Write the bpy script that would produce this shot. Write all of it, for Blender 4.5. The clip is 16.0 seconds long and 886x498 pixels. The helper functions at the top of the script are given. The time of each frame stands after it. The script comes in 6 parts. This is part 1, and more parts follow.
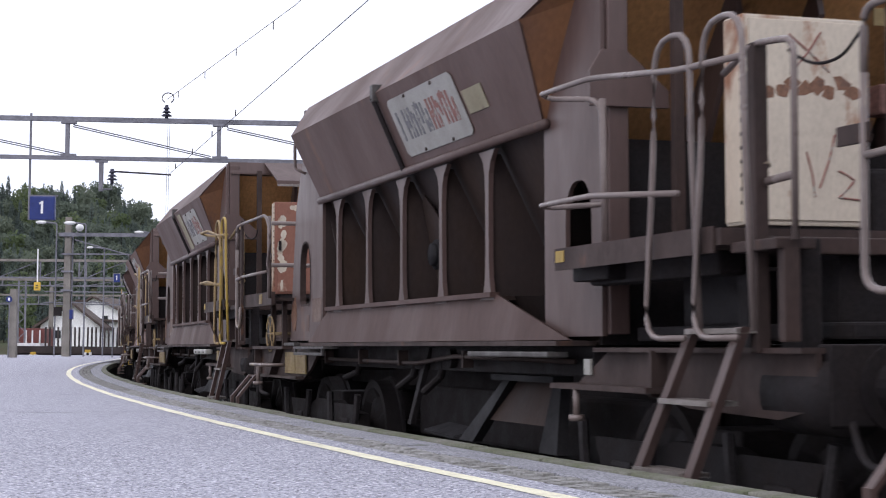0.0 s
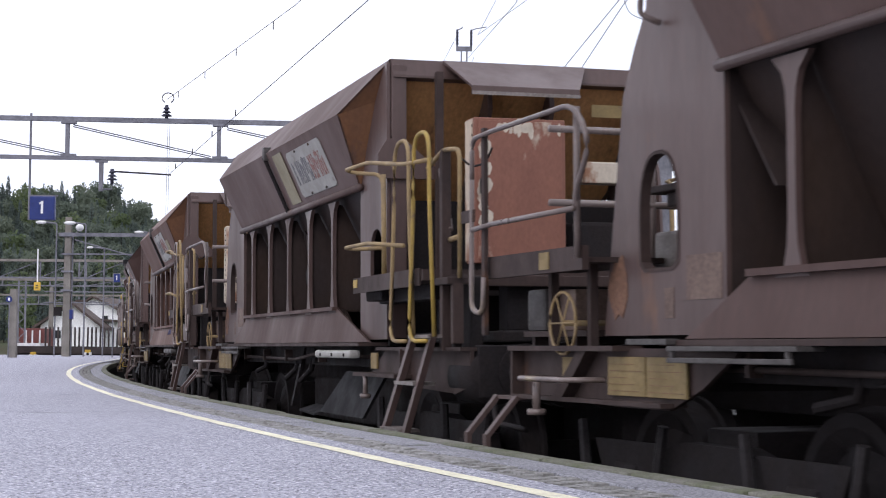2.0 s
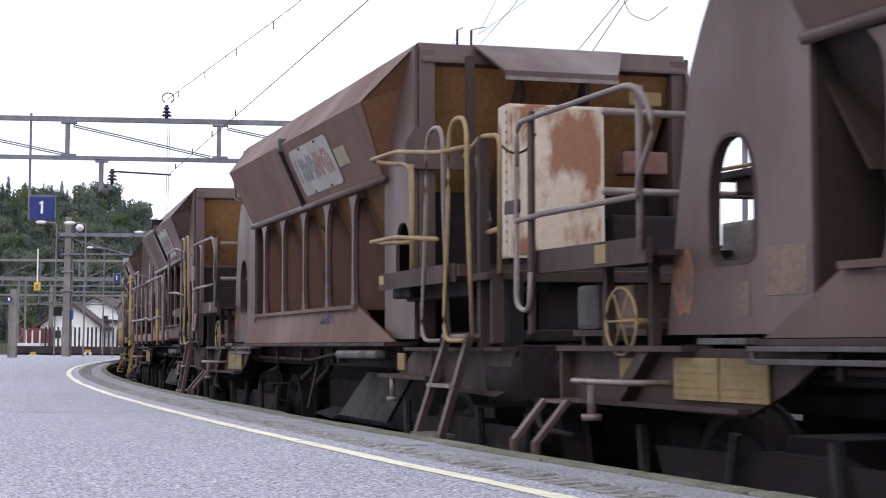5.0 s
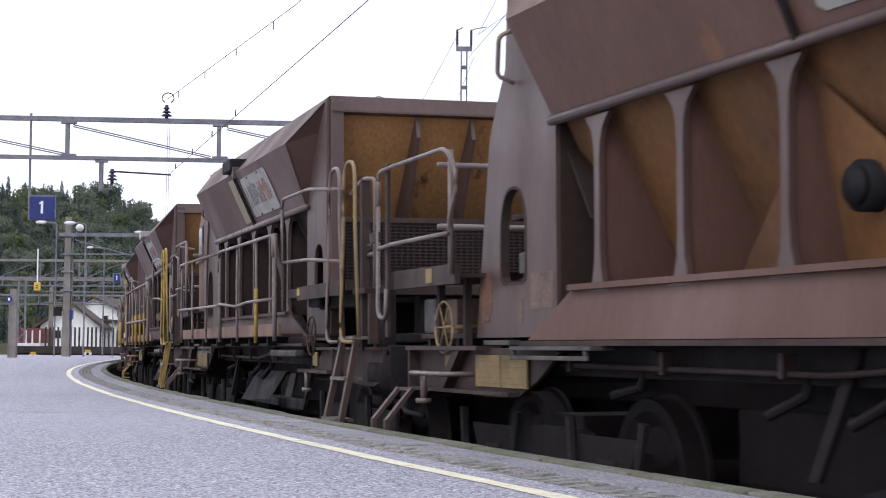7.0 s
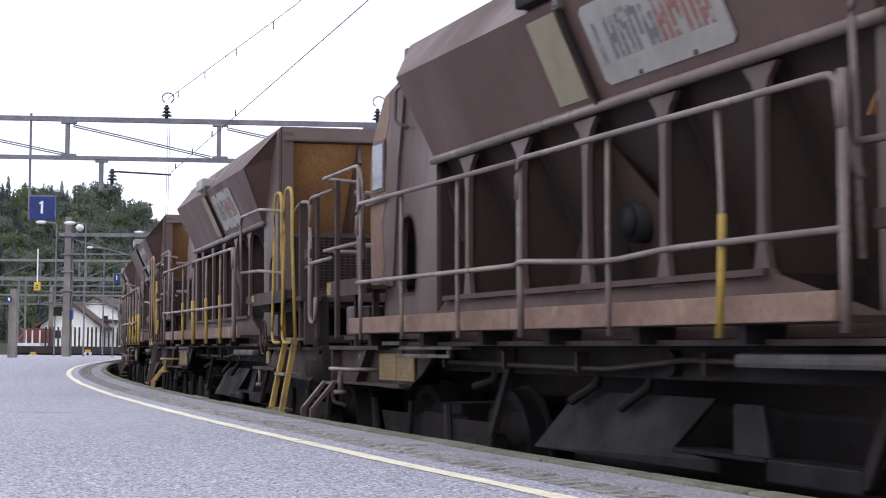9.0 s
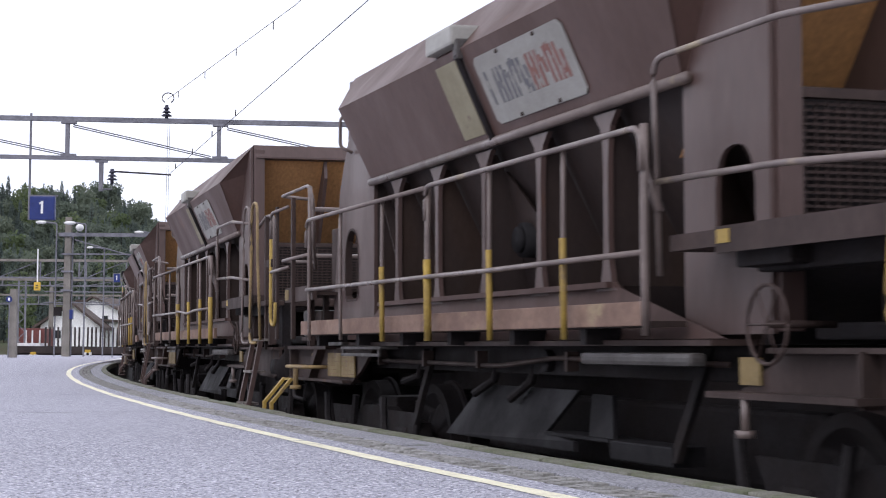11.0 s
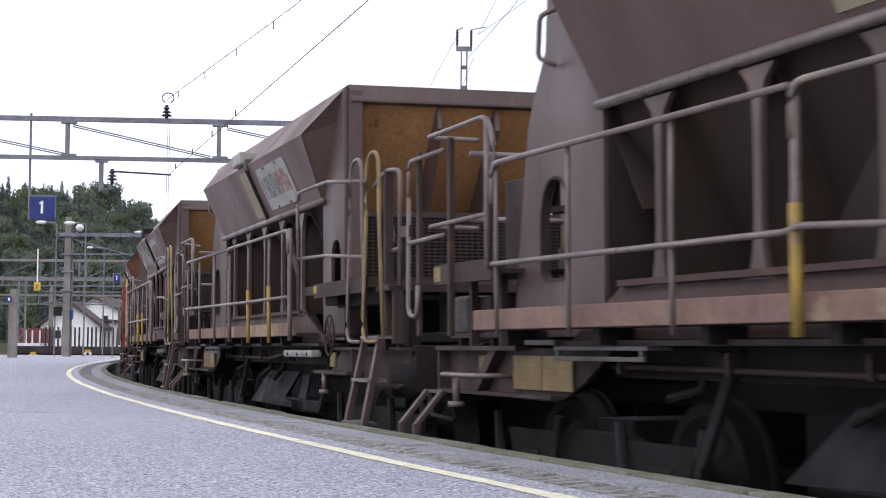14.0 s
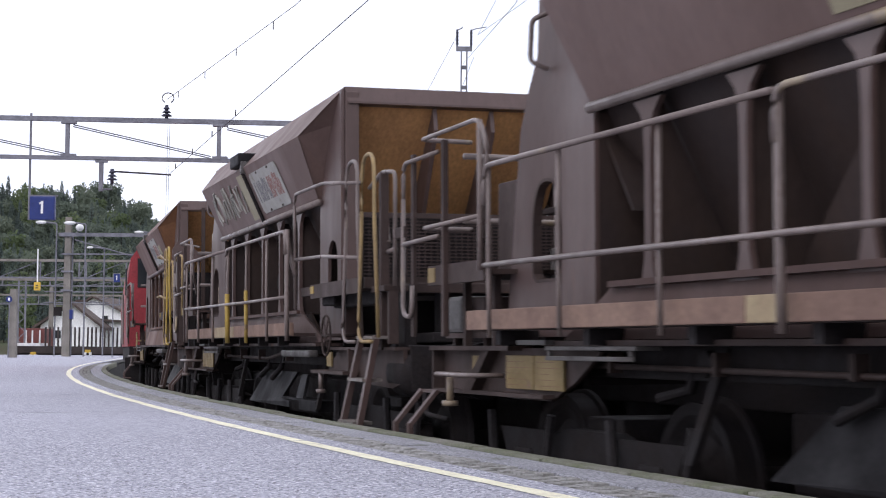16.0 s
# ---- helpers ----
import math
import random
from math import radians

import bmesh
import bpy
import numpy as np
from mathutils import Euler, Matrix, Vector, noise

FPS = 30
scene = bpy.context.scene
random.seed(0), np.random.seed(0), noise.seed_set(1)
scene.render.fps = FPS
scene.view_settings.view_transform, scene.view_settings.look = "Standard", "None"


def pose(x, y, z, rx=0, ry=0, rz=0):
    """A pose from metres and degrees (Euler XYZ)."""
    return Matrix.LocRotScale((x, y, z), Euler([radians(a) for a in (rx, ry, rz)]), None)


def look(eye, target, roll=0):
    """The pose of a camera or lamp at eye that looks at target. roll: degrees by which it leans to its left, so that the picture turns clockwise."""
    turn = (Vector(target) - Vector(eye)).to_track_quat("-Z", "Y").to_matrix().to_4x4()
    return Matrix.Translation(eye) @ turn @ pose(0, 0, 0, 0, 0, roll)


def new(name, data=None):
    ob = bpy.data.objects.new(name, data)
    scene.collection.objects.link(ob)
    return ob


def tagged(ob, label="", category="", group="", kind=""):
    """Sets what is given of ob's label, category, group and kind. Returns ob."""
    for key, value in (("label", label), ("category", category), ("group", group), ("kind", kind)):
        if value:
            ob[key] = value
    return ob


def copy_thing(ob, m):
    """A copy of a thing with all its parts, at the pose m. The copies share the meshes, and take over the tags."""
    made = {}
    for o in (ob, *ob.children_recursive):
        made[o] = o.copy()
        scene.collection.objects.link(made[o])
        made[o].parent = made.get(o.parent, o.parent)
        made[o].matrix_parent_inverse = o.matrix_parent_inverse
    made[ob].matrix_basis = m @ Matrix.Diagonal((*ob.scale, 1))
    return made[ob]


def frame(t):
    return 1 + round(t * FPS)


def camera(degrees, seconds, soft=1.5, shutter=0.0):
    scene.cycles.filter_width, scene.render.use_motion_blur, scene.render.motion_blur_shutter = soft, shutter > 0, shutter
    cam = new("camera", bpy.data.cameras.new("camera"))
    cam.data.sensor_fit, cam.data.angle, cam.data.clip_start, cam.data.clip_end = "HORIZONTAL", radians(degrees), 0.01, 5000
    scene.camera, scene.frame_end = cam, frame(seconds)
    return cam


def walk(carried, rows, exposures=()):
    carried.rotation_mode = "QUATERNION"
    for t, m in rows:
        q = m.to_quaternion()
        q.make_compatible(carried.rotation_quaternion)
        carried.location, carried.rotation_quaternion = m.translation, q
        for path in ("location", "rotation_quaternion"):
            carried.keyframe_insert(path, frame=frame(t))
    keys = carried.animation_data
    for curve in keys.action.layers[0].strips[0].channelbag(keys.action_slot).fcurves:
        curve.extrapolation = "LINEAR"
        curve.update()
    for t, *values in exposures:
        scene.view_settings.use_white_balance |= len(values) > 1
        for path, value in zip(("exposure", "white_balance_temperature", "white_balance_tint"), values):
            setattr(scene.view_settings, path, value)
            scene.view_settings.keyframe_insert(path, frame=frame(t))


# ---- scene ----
cam = camera(29.77, 16.0, 1.05, 0.25)
EYE = (0.0, 0.0, 1.181)
CAM_POSE = pose(0, 0, 1.181, 93.512, 0, 0) @ pose(0, 0, 0, 0, 0, 0.483)
walk(cam, [(0.0, CAM_POSE), (16.0, CAM_POSE)], [(0.0, 0.0, 6350, 17), (16.0, 0.0, 6350, 17)])

# ---------------------------------------------------------------- light
world = bpy.data.worlds.new("overcast_sky")
scene.world = world
world.use_nodes = True
wt = world.node_tree
wt.nodes.clear()
w_out = wt.nodes.new("ShaderNodeOutputWorld")
w_bg = wt.nodes.new("ShaderNodeBackground")
w_sky = wt.nodes.new("ShaderNodeTexSky")
w_sky.sky_type = "NISHITA"
w_sky.sun_disc = False
w_sky.sun_elevation, w_sky.sun_rotation = radians(48), radians(215)
w_mix = wt.nodes.new("ShaderNodeMix")
w_mix.data_type = "RGBA"
w_cloud = wt.nodes.new("ShaderNodeTexNoise")
w_cloud.inputs["Scale"].default_value, w_cloud.inputs["Detail"].default_value = 2.2, 5.0
w_ramp = wt.nodes.new("ShaderNodeValToRGB")
w_ramp.color_ramp.elements[0].position, w_ramp.color_ramp.elements[0].color = 0.25, (9.2, 9.8, 11.0, 1)
w_ramp.color_ramp.elements[1].position, w_ramp.color_ramp.elements[1].color = 0.7, (12.0, 12.4, 13.2, 1)
wt.links.new(w_cloud.outputs["Fac"], w_ramp.inputs["Fac"])
w_mix.inputs["Factor"].default_value = 0.88
wt.links.new(w_sky.outputs["Color"], w_mix.inputs["A"])
wt.links.new(w_ramp.outputs["Color"], w_mix.inputs["B"])
wt.links.new(w_mix.outputs["Result"], w_bg.inputs["Color"])
w_bg.inputs["Strength"].default_value = 0.12
wt.links.new(w_bg.outputs["Background"], w_out.inputs["Surface"])
sun = new("sun", bpy.data.lights.new("sun", "SUN"))
sun.data.energy, sun.data.angle, sun.data.color = 0.8, radians(25), (1.0, 0.97, 0.93)
sun.matrix_world = look((-30, -40, 55), (0, 20, 0))


# ---------------------------------------------------------------- materials
def material(name, base, other=None, rough=0.7, metal=0.0, scale=3.0, cover=0.5, fine=40.0, bump=0.15,
             spots=None, spot_cover=0.62, spot_scale=1.5, streak=1.0, grain=0.18, distance=0.01, spec=0.3):
    """A worn surface: two colours in large patches, fine grain, and spots of a third colour. streak: stretch along the vertical."""
    m = bpy.data.materials.new(name)
    m.use_nodes = True
    nt = m.node_tree
    b = nt.nodes["Principled BSDF"]
    L = nt.links.new
    geo = nt.nodes.new("ShaderNodeTexCoord")
    info = nt.nodes.new("ShaderNodeObjectInfo")
    mp = nt.nodes.new("ShaderNodeMapping")
    mp.inputs["Scale"].default_value = (1, 1, streak)
    add = nt.nodes.new("ShaderNodeVectorMath")
    add.operation = "MULTIPLY_ADD"
    add.inputs[1].default_value = (7.0, 13.0, 5.0)
    L(info.outputs["Random"], add.inputs[0])
    L(geo.outputs["Object"], add.inputs[2])
    L(add.outputs["Vector"], mp.inputs["Vector"])

    def tex(sc, detail):
        n = nt.nodes.new("ShaderNodeTexNoise")
        n.inputs["Scale"].default_value, n.inputs["Detail"].default_value, n.inputs["Roughness"].default_value = sc, detail, 0.62
        L(mp.outputs["Vector"], n.inputs["Vector"])
        return n.outputs["Fac"]

    def ramp(sock, a, z):
        r = nt.nodes.new("ShaderNodeMapRange")
        r.inputs["From Min"].default_value, r.inputs["From Max"].default_value = a, z
        L(sock, r.inputs["Value"])
        return r.outputs["Result"]

    def mix(f, a, c, blend="MIX"):
        n = nt.nodes.new("ShaderNodeMix")
        n.data_type, n.blend_type = "RGBA", blend
        if f is not None and not isinstance(f, float):
            L(f, n.inputs["Factor"])
        else:
            n.inputs["Factor"].default_value = f
        for key, val in (("A", a), ("B", c)):
            if isinstance(val, tuple):
                n.inputs[key].default_value = (*val, 1)
            else:
                L(val, n.inputs[key])
        return n.outputs["Result"]

    other = other or tuple(c * 0.75 for c in base)
    big = ramp(tex(scale, 6), cover - 0.13, cover + 0.13)
    col = mix(big, base, other)
    if spots:
        col = mix(ramp(tex(spot_scale, 8), spot_cover - 0.03, spot_cover + 0.05), col, spots)
    fine_tex = tex(fine, 4)
    val = nt.nodes.new("ShaderNodeMapRange")
    val.inputs["From Min"].default_value, val.inputs["From Max"].default_value = 0.25, 0.75
    val.inputs["To Min"].default_value, val.inputs["To Max"].default_value = 1 - grain * 2, 1 + grain * 2
    L(fine_tex, val.inputs["Value"])
    hsv = nt.nodes.new("ShaderNodeHueSaturation")
    L(val.outputs["Result"], hsv.inputs["Value"])
    L(col, hsv.inputs["Color"])
    L(hsv.outputs["Color"], b.inputs["Base Color"])
    rr = nt.nodes.new("ShaderNodeMapRange")
    rr.inputs["To Min"].default_value, rr.inputs["To Max"].default_value = max(0.05, rough - 0.12), min(1, rough + 0.12)
    L(big, rr.inputs["Value"])
    L(rr.outputs["Result"], b.inputs["Roughness"])
    b.inputs["Metallic"].default_value = metal
    b.inputs["Specular IOR Level"].default_value = spec
    if bump:
        bp = nt.nodes.new("ShaderNodeBump")
        bp.inputs["Strength"].default_value, bp.inputs["Distance"].default_value = bump, distance
        L(fine_tex, bp.inputs["Height"])
        L(bp.outputs["Normal"], b.inputs["Normal"])
    return m


def foliage(name, base, other):
    """Thin leaves: part of the light goes through them."""
    m = bpy.data.materials.new(name)
    m.use_nodes = True
    nt = m.node_tree
    nt.nodes.clear()
    L = nt.links.new
    out = nt.nodes.new("ShaderNodeOutputMaterial")
    mix = nt.nodes.new("ShaderNodeMixShader")
    dif, tra = nt.nodes.new("ShaderNodeBsdfDiffuse"), nt.nodes.new("ShaderNodeBsdfTranslucent")
    tc, info = nt.nodes.new("ShaderNodeTexCoord"), nt.nodes.new("ShaderNodeObjectInfo")
    n = nt.nodes.new("ShaderNodeTexNoise")
    n.inputs["Scale"].default_value, n.inputs["Detail"].default_value = 0.9, 5
    add = nt.nodes.new("ShaderNodeMath")
    add.operation = "MULTIPLY_ADD"
    add.inputs[1].default_value, add.inputs[2].default_value = 0.7, 0.0
    L(info.outputs["Random"], add.inputs[0])
    L(tc.outputs["Object"], n.inputs["Vector"])
    plus = nt.nodes.new("ShaderNodeMath")
    plus.inputs[1].default_value = -0.1
    L(n.outputs["Fac"], plus.inputs[0])
    both = nt.nodes.new("ShaderNodeMath")
    both.use_clamp = True
    L(add.outputs[0], both.inputs[0])
    L(plus.outputs[0], both.inputs[1])
    col = nt.nodes.new("ShaderNodeMix")
    col.data_type = "RGBA"
    col.inputs["A"].default_value, col.inputs["B"].default_value = (*base, 1), (*other, 1)
    L(both.outputs[0], col.inputs["Factor"])
    for b in (dif, tra):
        L(col.outputs["Result"], b.inputs["Color"])
    mix.inputs["Fac"].default_value = 0.42
    L(dif.outputs[0], mix.inputs[1])
    L(tra.outputs[0], mix.inputs[2])
    L(mix.outputs[0], out.inputs["Surface"])
    return m


def plain(name, base, rough=0.6, metal=0.0):
    return material(name, base, tuple(c * 0.8 for c in base), rough, metal, bump=0.05, grain=0.06)


M_BROWN = material("weathered brown wagon paint", (0.106, 0.061, 0.050), (0.086, 0.050, 0.041), 0.55, 0, 0.8, 0.5, 22, 0.12,
                   (0.160, 0.080, 0.048), 0.67, 1.3, 0.3, 0.06, spec=0.4)
M_GREY = material("dusty grey-brown plate", (0.095, 0.060, 0.053), (0.076, 0.048, 0.042), 0.48, 0, 1.1, 0.5, 20, 0.08,
                  (0.15, 0.072, 0.040), 0.67, 1.5, 0.3, 0.06, spec=0.42)
M_BROWN_RUSTY = material("brown wagon paint turning to rust", (0.138, 0.074, 0.055), (0.112, 0.062, 0.048), 0.62, 0, 0.8, 0.5, 22, 0.15,
                         (0.205, 0.100, 0.046), 0.645, 1.1, 0.3, 0.07)
M_BROWN_PALE = material("dust-covered brown wagon paint", (0.142, 0.090, 0.076), (0.116, 0.073, 0.062), 0.55, 0, 0.8, 0.5, 22, 0.12,
                        (0.180, 0.100, 0.066), 0.67, 1.3, 0.3, 0.06, spec=0.4)
M_RUST_SKIN = material("rust breaking through side paint", (0.215, 0.098, 0.042), (0.150, 0.076, 0.046), 0.8, 0, 1.2, 0.5, 30, 0.2,
                       (0.105, 0.062, 0.050), 0.60, 1.6, 0.35, 0.08)
# M_BROWN's colour scaled darker because the tilted skirt catches more light.
M_APRON = material("brown paint darkened to offset skirt light", (0.084, 0.048, 0.040), (0.068, 0.040, 0.034), 0.62, 0, 0.9, 0.5, 22, 0.12,
                   (0.115, 0.060, 0.040), 0.66, 1.4, 0.4, 0.06)
M_FITTING = material("dusty grey steel fitting", (0.085, 0.078, 0.074), (0.062, 0.055, 0.052), 0.55, 0.1, 3, 0.5, 40, 0.1)
M_HANGER = material("near-black brake hanger steel", (0.030, 0.026, 0.027), (0.022, 0.019, 0.020), 0.7, 0, 4, 0.5, 40, 0.2, spec=0.2)
M_RUST = material("orange rust", (0.54, 0.280, 0.112), (0.40, 0.205, 0.090), 0.85, 0, 1.3, 0.52, 30, 0.25,
                  (0.13, 0.070, 0.042), 0.66, 2.2, 0.35, 0.12)
# Hopper rust darkened so its colour carries the shade of the recess.
M_HOPPER = material("hopper rust with recess shade in it", (0.031, 0.021, 0.019), (0.042, 0.025, 0.018), 0.8, 0, 1.1, 0.55, 25, 0.2,
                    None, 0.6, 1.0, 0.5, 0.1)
M_HOPPER_RUST = material("rusty hopper slope", (0.200, 0.094, 0.034), (0.120, 0.064, 0.036), 0.85, 0, 1.1, 0.5, 25, 0.2,
                         None, 0.6, 1.0, 0.5, 0.1)
M_FRAME = material("brown underframe steel", (0.052, 0.032, 0.027), (0.037, 0.025, 0.022), 0.7, 0, 1.8, 0.5, 30, 0.2,
                   (0.10, 0.048, 0.027), 0.66, 2.0, 0.6, 0.1)
# Both steels are near black because the underside shade is in their colour.
M_DARK = material("near-black steel darkened for shade", (0.014, 0.0115, 0.0125), (0.020, 0.0155, 0.015), 0.8, 0, 4, 0.5, 40, 0.25, spec=0.22)
M_CHUTE = material("chute steel darkened for shade", (0.0145, 0.0132, 0.0145), (0.0105, 0.0095, 0.0105), 0.7, 0, 2, 0.5, 30, 0.1, spec=0.2)
M_RAIL = material("grey-brown handrail tube", (0.185, 0.145, 0.130), (0.13, 0.10, 0.09), 0.38, 0, 2.5, 0.5, 50, 0.06,
                  (0.30, 0.235, 0.145), 0.64, 1.2, 1, 0.06, spec=0.5)
M_YELLOW = material("worn yellow handrail paint", (0.40, 0.27, 0.055), (0.29, 0.20, 0.06), 0.55, 0, 4, 0.5, 50, 0.1,
                    (0.17, 0.12, 0.09), 0.64, 4, 1, 0.08)
M_OCHRE = material("faded ochre handrail paint", (0.306, 0.212, 0.093), (0.212, 0.153, 0.085), 0.6, 0, 4, 0.5, 50, 0.1,
                   (0.145, 0.102, 0.085), 0.65, 3, 1, 0.08)
M_CREAM = material("peeling cream cabinet paint", (0.561, 0.476, 0.374), (0.493, 0.408, 0.315), 0.6, 0, 2, 0.5, 40, 0.15,
                   (0.260, 0.125, 0.075), 0.525, 1.9, 0.55, 0.06)
M_CREAM_CLEAN = material("dirty cream cabinet paint", (0.544, 0.476, 0.383), (0.476, 0.416, 0.340), 0.6, 0, 2, 0.5, 40, 0.15,
                         (0.281, 0.145, 0.085), 0.60, 3.0, 0.6, 0.06)
M_BRICKRED = material("brick-red cabinet paint over cream", (0.232, 0.101, 0.068), (0.203, 0.090, 0.064), 0.6, 0, 2, 0.5, 40, 0.12,
                      (0.465, 0.398, 0.315), 0.635, 2.4, 0.6, 0.06)
M_SIGN = material("grubby white sign sheet", (0.335, 0.325, 0.296), (0.285, 0.275, 0.250), 0.5, 0, 3, 0.5, 60, 0.03,
                  (0.19, 0.165, 0.14), 0.66, 6, 1, 0.05)
M_PALE = material("faded yellow-grey paint panel", (0.285, 0.255, 0.165), (0.24, 0.21, 0.14), 0.6, 0, 3, 0.5, 60, 0.01, (0.17, 0.12, 0.09), 0.68, 5, 1, 0.05)
M_PLATE_Y = material("yellow data panel", (0.235, 0.168, 0.068), (0.190, 0.137, 0.062), 0.6, 0, 5, 0.5, 60, 0.05,
                     (0.165, 0.112, 0.068), 0.64, 6, 1, 0.08)
M_TEXT_GREY = material("faded grey sign print", (0.115, 0.115, 0.125), (0.17, 0.167, 0.17), 0.6, 0, 9, 0.5, 60, 0.03, (0.31, 0.30, 0.27), 0.57, 14, 1, 0.05)
M_TEXT_RED = material("faded red sign print", (0.215, 0.085, 0.068), (0.25, 0.125, 0.105), 0.6, 0, 9, 0.5, 60, 0.03, (0.31, 0.30, 0.27), 0.57, 14, 1, 0.05)
M_INK = plain("black print", (0.04, 0.04, 0.04), 0.6)
M_BOARD = material("weathered walkway edge board", (0.225, 0.143, 0.105), (0.165, 0.105, 0.083), 0.75, 0, 2.5, 0.5, 30, 0.2,
                   (0.315, 0.247, 0.150), 0.66, 1.6, 1, 0.1)
M_TREAD = material("worn steel tread", (0.216, 0.192, 0.176), (0.160, 0.136, 0.120), 0.5, 0.1, 6, 0.5, 60, 0.1)
M_TYRE = material("bright worn wheel tread", (0.18, 0.17, 0.17), (0.1, 0.09, 0.09), 0.4, 0.7, 5, 0.5, 50, 0.1)
M_LOCO = material("faded red locomotive paint", (0.27, 0.032, 0.038), (0.21, 0.027, 0.032), 0.5, 0, 1.5, 0.5, 40, 0.05)
M_CABIN = material("grey plate with peeled orange paint", (0.23, 0.150, 0.105), (0.175, 0.105, 0.075), 0.6, 0, 1.6, 0.5, 22, 0.1,
                   (0.10, 0.068, 0.062), 0.60, 2.0, 0.5, 0.08)
# The pane's base colour stands in for the pale sky in the glass.
M_PANE = plain("pane with pale sky in its colour", (0.27, 0.285, 0.33), 0.22)
M_PATCH = material("orange primer patch", (0.20, 0.105, 0.065), (0.16, 0.085, 0.055), 0.7, 0, 4, 0.5, 40, 0.1, (0.11, 0.07, 0.06), 0.6, 6)
M_PATCH_TAN = material("tan touched-up paint", (0.155, 0.105, 0.082), (0.13, 0.09, 0.075), 0.65, 0, 4, 0.5, 40, 0.1)
M_PINK = material("faded red-brown box paint", (0.17, 0.085, 0.068), (0.14, 0.07, 0.058), 0.65, 0, 4, 0.5, 40, 0.1)
M_SCRAWL = material("faded blue spray paint", (0.075, 0.075, 0.15), (0.10, 0.085, 0.12), 0.7, 0, 8, 0.5, 50, 0.05)
M_BOARD_PALE = material("sun-bleached walkway board", (0.34, 0.27, 0.16), (0.27, 0.20, 0.13), 0.75, 0, 3, 0.5, 30, 0.2, (0.20, 0.13, 0.10), 0.64, 3, 1, 0.1)
def asphalt(name, base, chip, tar):
    """Worn asphalt: pale and dark stone chips in a grey binder, broad patches of wear, and a rough relief."""
    m = bpy.data.materials.new(name)
    m.use_nodes = True
    nt = m.node_tree
    L = nt.links.new
    b = nt.nodes["Principled BSDF"]
    tc = nt.nodes.new("ShaderNodeTexCoord")

    def noise_tex(sc, detail):
        n = nt.nodes.new("ShaderNodeTexNoise")
        n.inputs["Scale"].default_value, n.inputs["Detail"].default_value, n.inputs["Roughness"].default_value = sc, detail, 0.65
        L(tc.outputs["Object"], n.inputs["Vector"])
        return n.outputs["Fac"]

    def span(sock, a, z, lo=0.0, hi=1.0):
        r = nt.nodes.new("ShaderNodeMapRange")
        for key, v in (("From Min", a), ("From Max", z), ("To Min", lo), ("To Max", hi)):
            r.inputs[key].default_value = v
        L(sock, r.inputs["Value"])
        return r.outputs["Result"]

    def mix(f, a, c):
        n = nt.nodes.new("ShaderNodeMix")
        n.data_type = "RGBA"
        L(f, n.inputs["Factor"])
        for key, val in (("A", a), ("B", c)):
            if isinstance(val, tuple):
                n.inputs[key].default_value = (*val, 1)
            else:
                L(val, n.inputs[key])
        return n.outputs["Result"]
    cells = nt.nodes.new("ShaderNodeTexVoronoi")
    cells.inputs["Scale"].default_value = 88
    L(tc.outputs["Object"], cells.inputs["Vector"])
    tone = nt.nodes.new("ShaderNodeSeparateColor")
    L(cells.outputs["Color"], tone.inputs["Color"])
    col = mix(span(noise_tex(0.35, 5), 0.35, 0.65), base, tuple(c * 0.90 for c in base))
    col = mix(span(noise_tex(2.2, 6), 0.60, 0.72), col, tuple(c * 0.82 for c in base))
    col = mix(span(tone.outputs["Red"], 0.72, 0.95), col, chip)
    col = mix(span(tone.outputs["Green"], 0.70, 0.92), col, tar)
    hsv = nt.nodes.new("ShaderNodeHueSaturation")
    L(span(noise_tex(45, 4), 0.3, 0.7, 0.80, 1.20), hsv.inputs["Value"])
    L(col, hsv.inputs["Color"])
    L(hsv.outputs["Color"], b.inputs["Base Color"])
    b.inputs["Roughness"].default_value = 0.88
    b.inputs["Specular IOR Level"].default_value = 0.25
    bp = nt.nodes.new("ShaderNodeBump")
    bp.inputs["Strength"].default_value, bp.inputs["Distance"].default_value = 0.45, 0.006
    L(cells.outputs["Distance"], bp.inputs["Height"])
    L(bp.outputs["Normal"], b.inputs["Normal"])
    return m


M_ASPHALT = asphalt("pale grey asphalt", (0.375, 0.375, 0.432), (0.70, 0.70, 0.74), (0.12, 0.12, 0.14))
M_CRACK = material("tarry crack in asphalt", (0.17, 0.17, 0.185), (0.23, 0.23, 0.25), 0.9, 0, 4, 0.5, 60, 0.3)
M_PAVE = material("weathered grey edge slab", (0.30, 0.30, 0.325), (0.25, 0.25, 0.27), 0.85, 0, 2.0, 0.5, 62, 0.5,
                  (0.15, 0.155, 0.13), 0.65, 3, 1, 0.4)
M_COBBLE = material("rough grey sett", (0.335, 0.33, 0.32), (0.185, 0.18, 0.165), 0.9, 0, 11, 0.5, 60, 0.4)
M_MOSS = material("mossy concrete kerb", (0.115, 0.125, 0.075), (0.19, 0.185, 0.155), 0.9, 0, 3.5, 0.5, 70, 0.5)
M_DIRT = material("dark joint dirt", (0.045, 0.042, 0.036), (0.034, 0.034, 0.030), 0.95, 0, 6, 0.5, 60, 0.4)
M_LINE = material("worn pale yellow line paint", (0.86, 0.83, 0.63), (0.77, 0.73, 0.55), 0.7, 0, 6, 0.5, 70, 0.3,
                  (0.40, 0.38, 0.35), 0.63, 9, 1, 0.1)
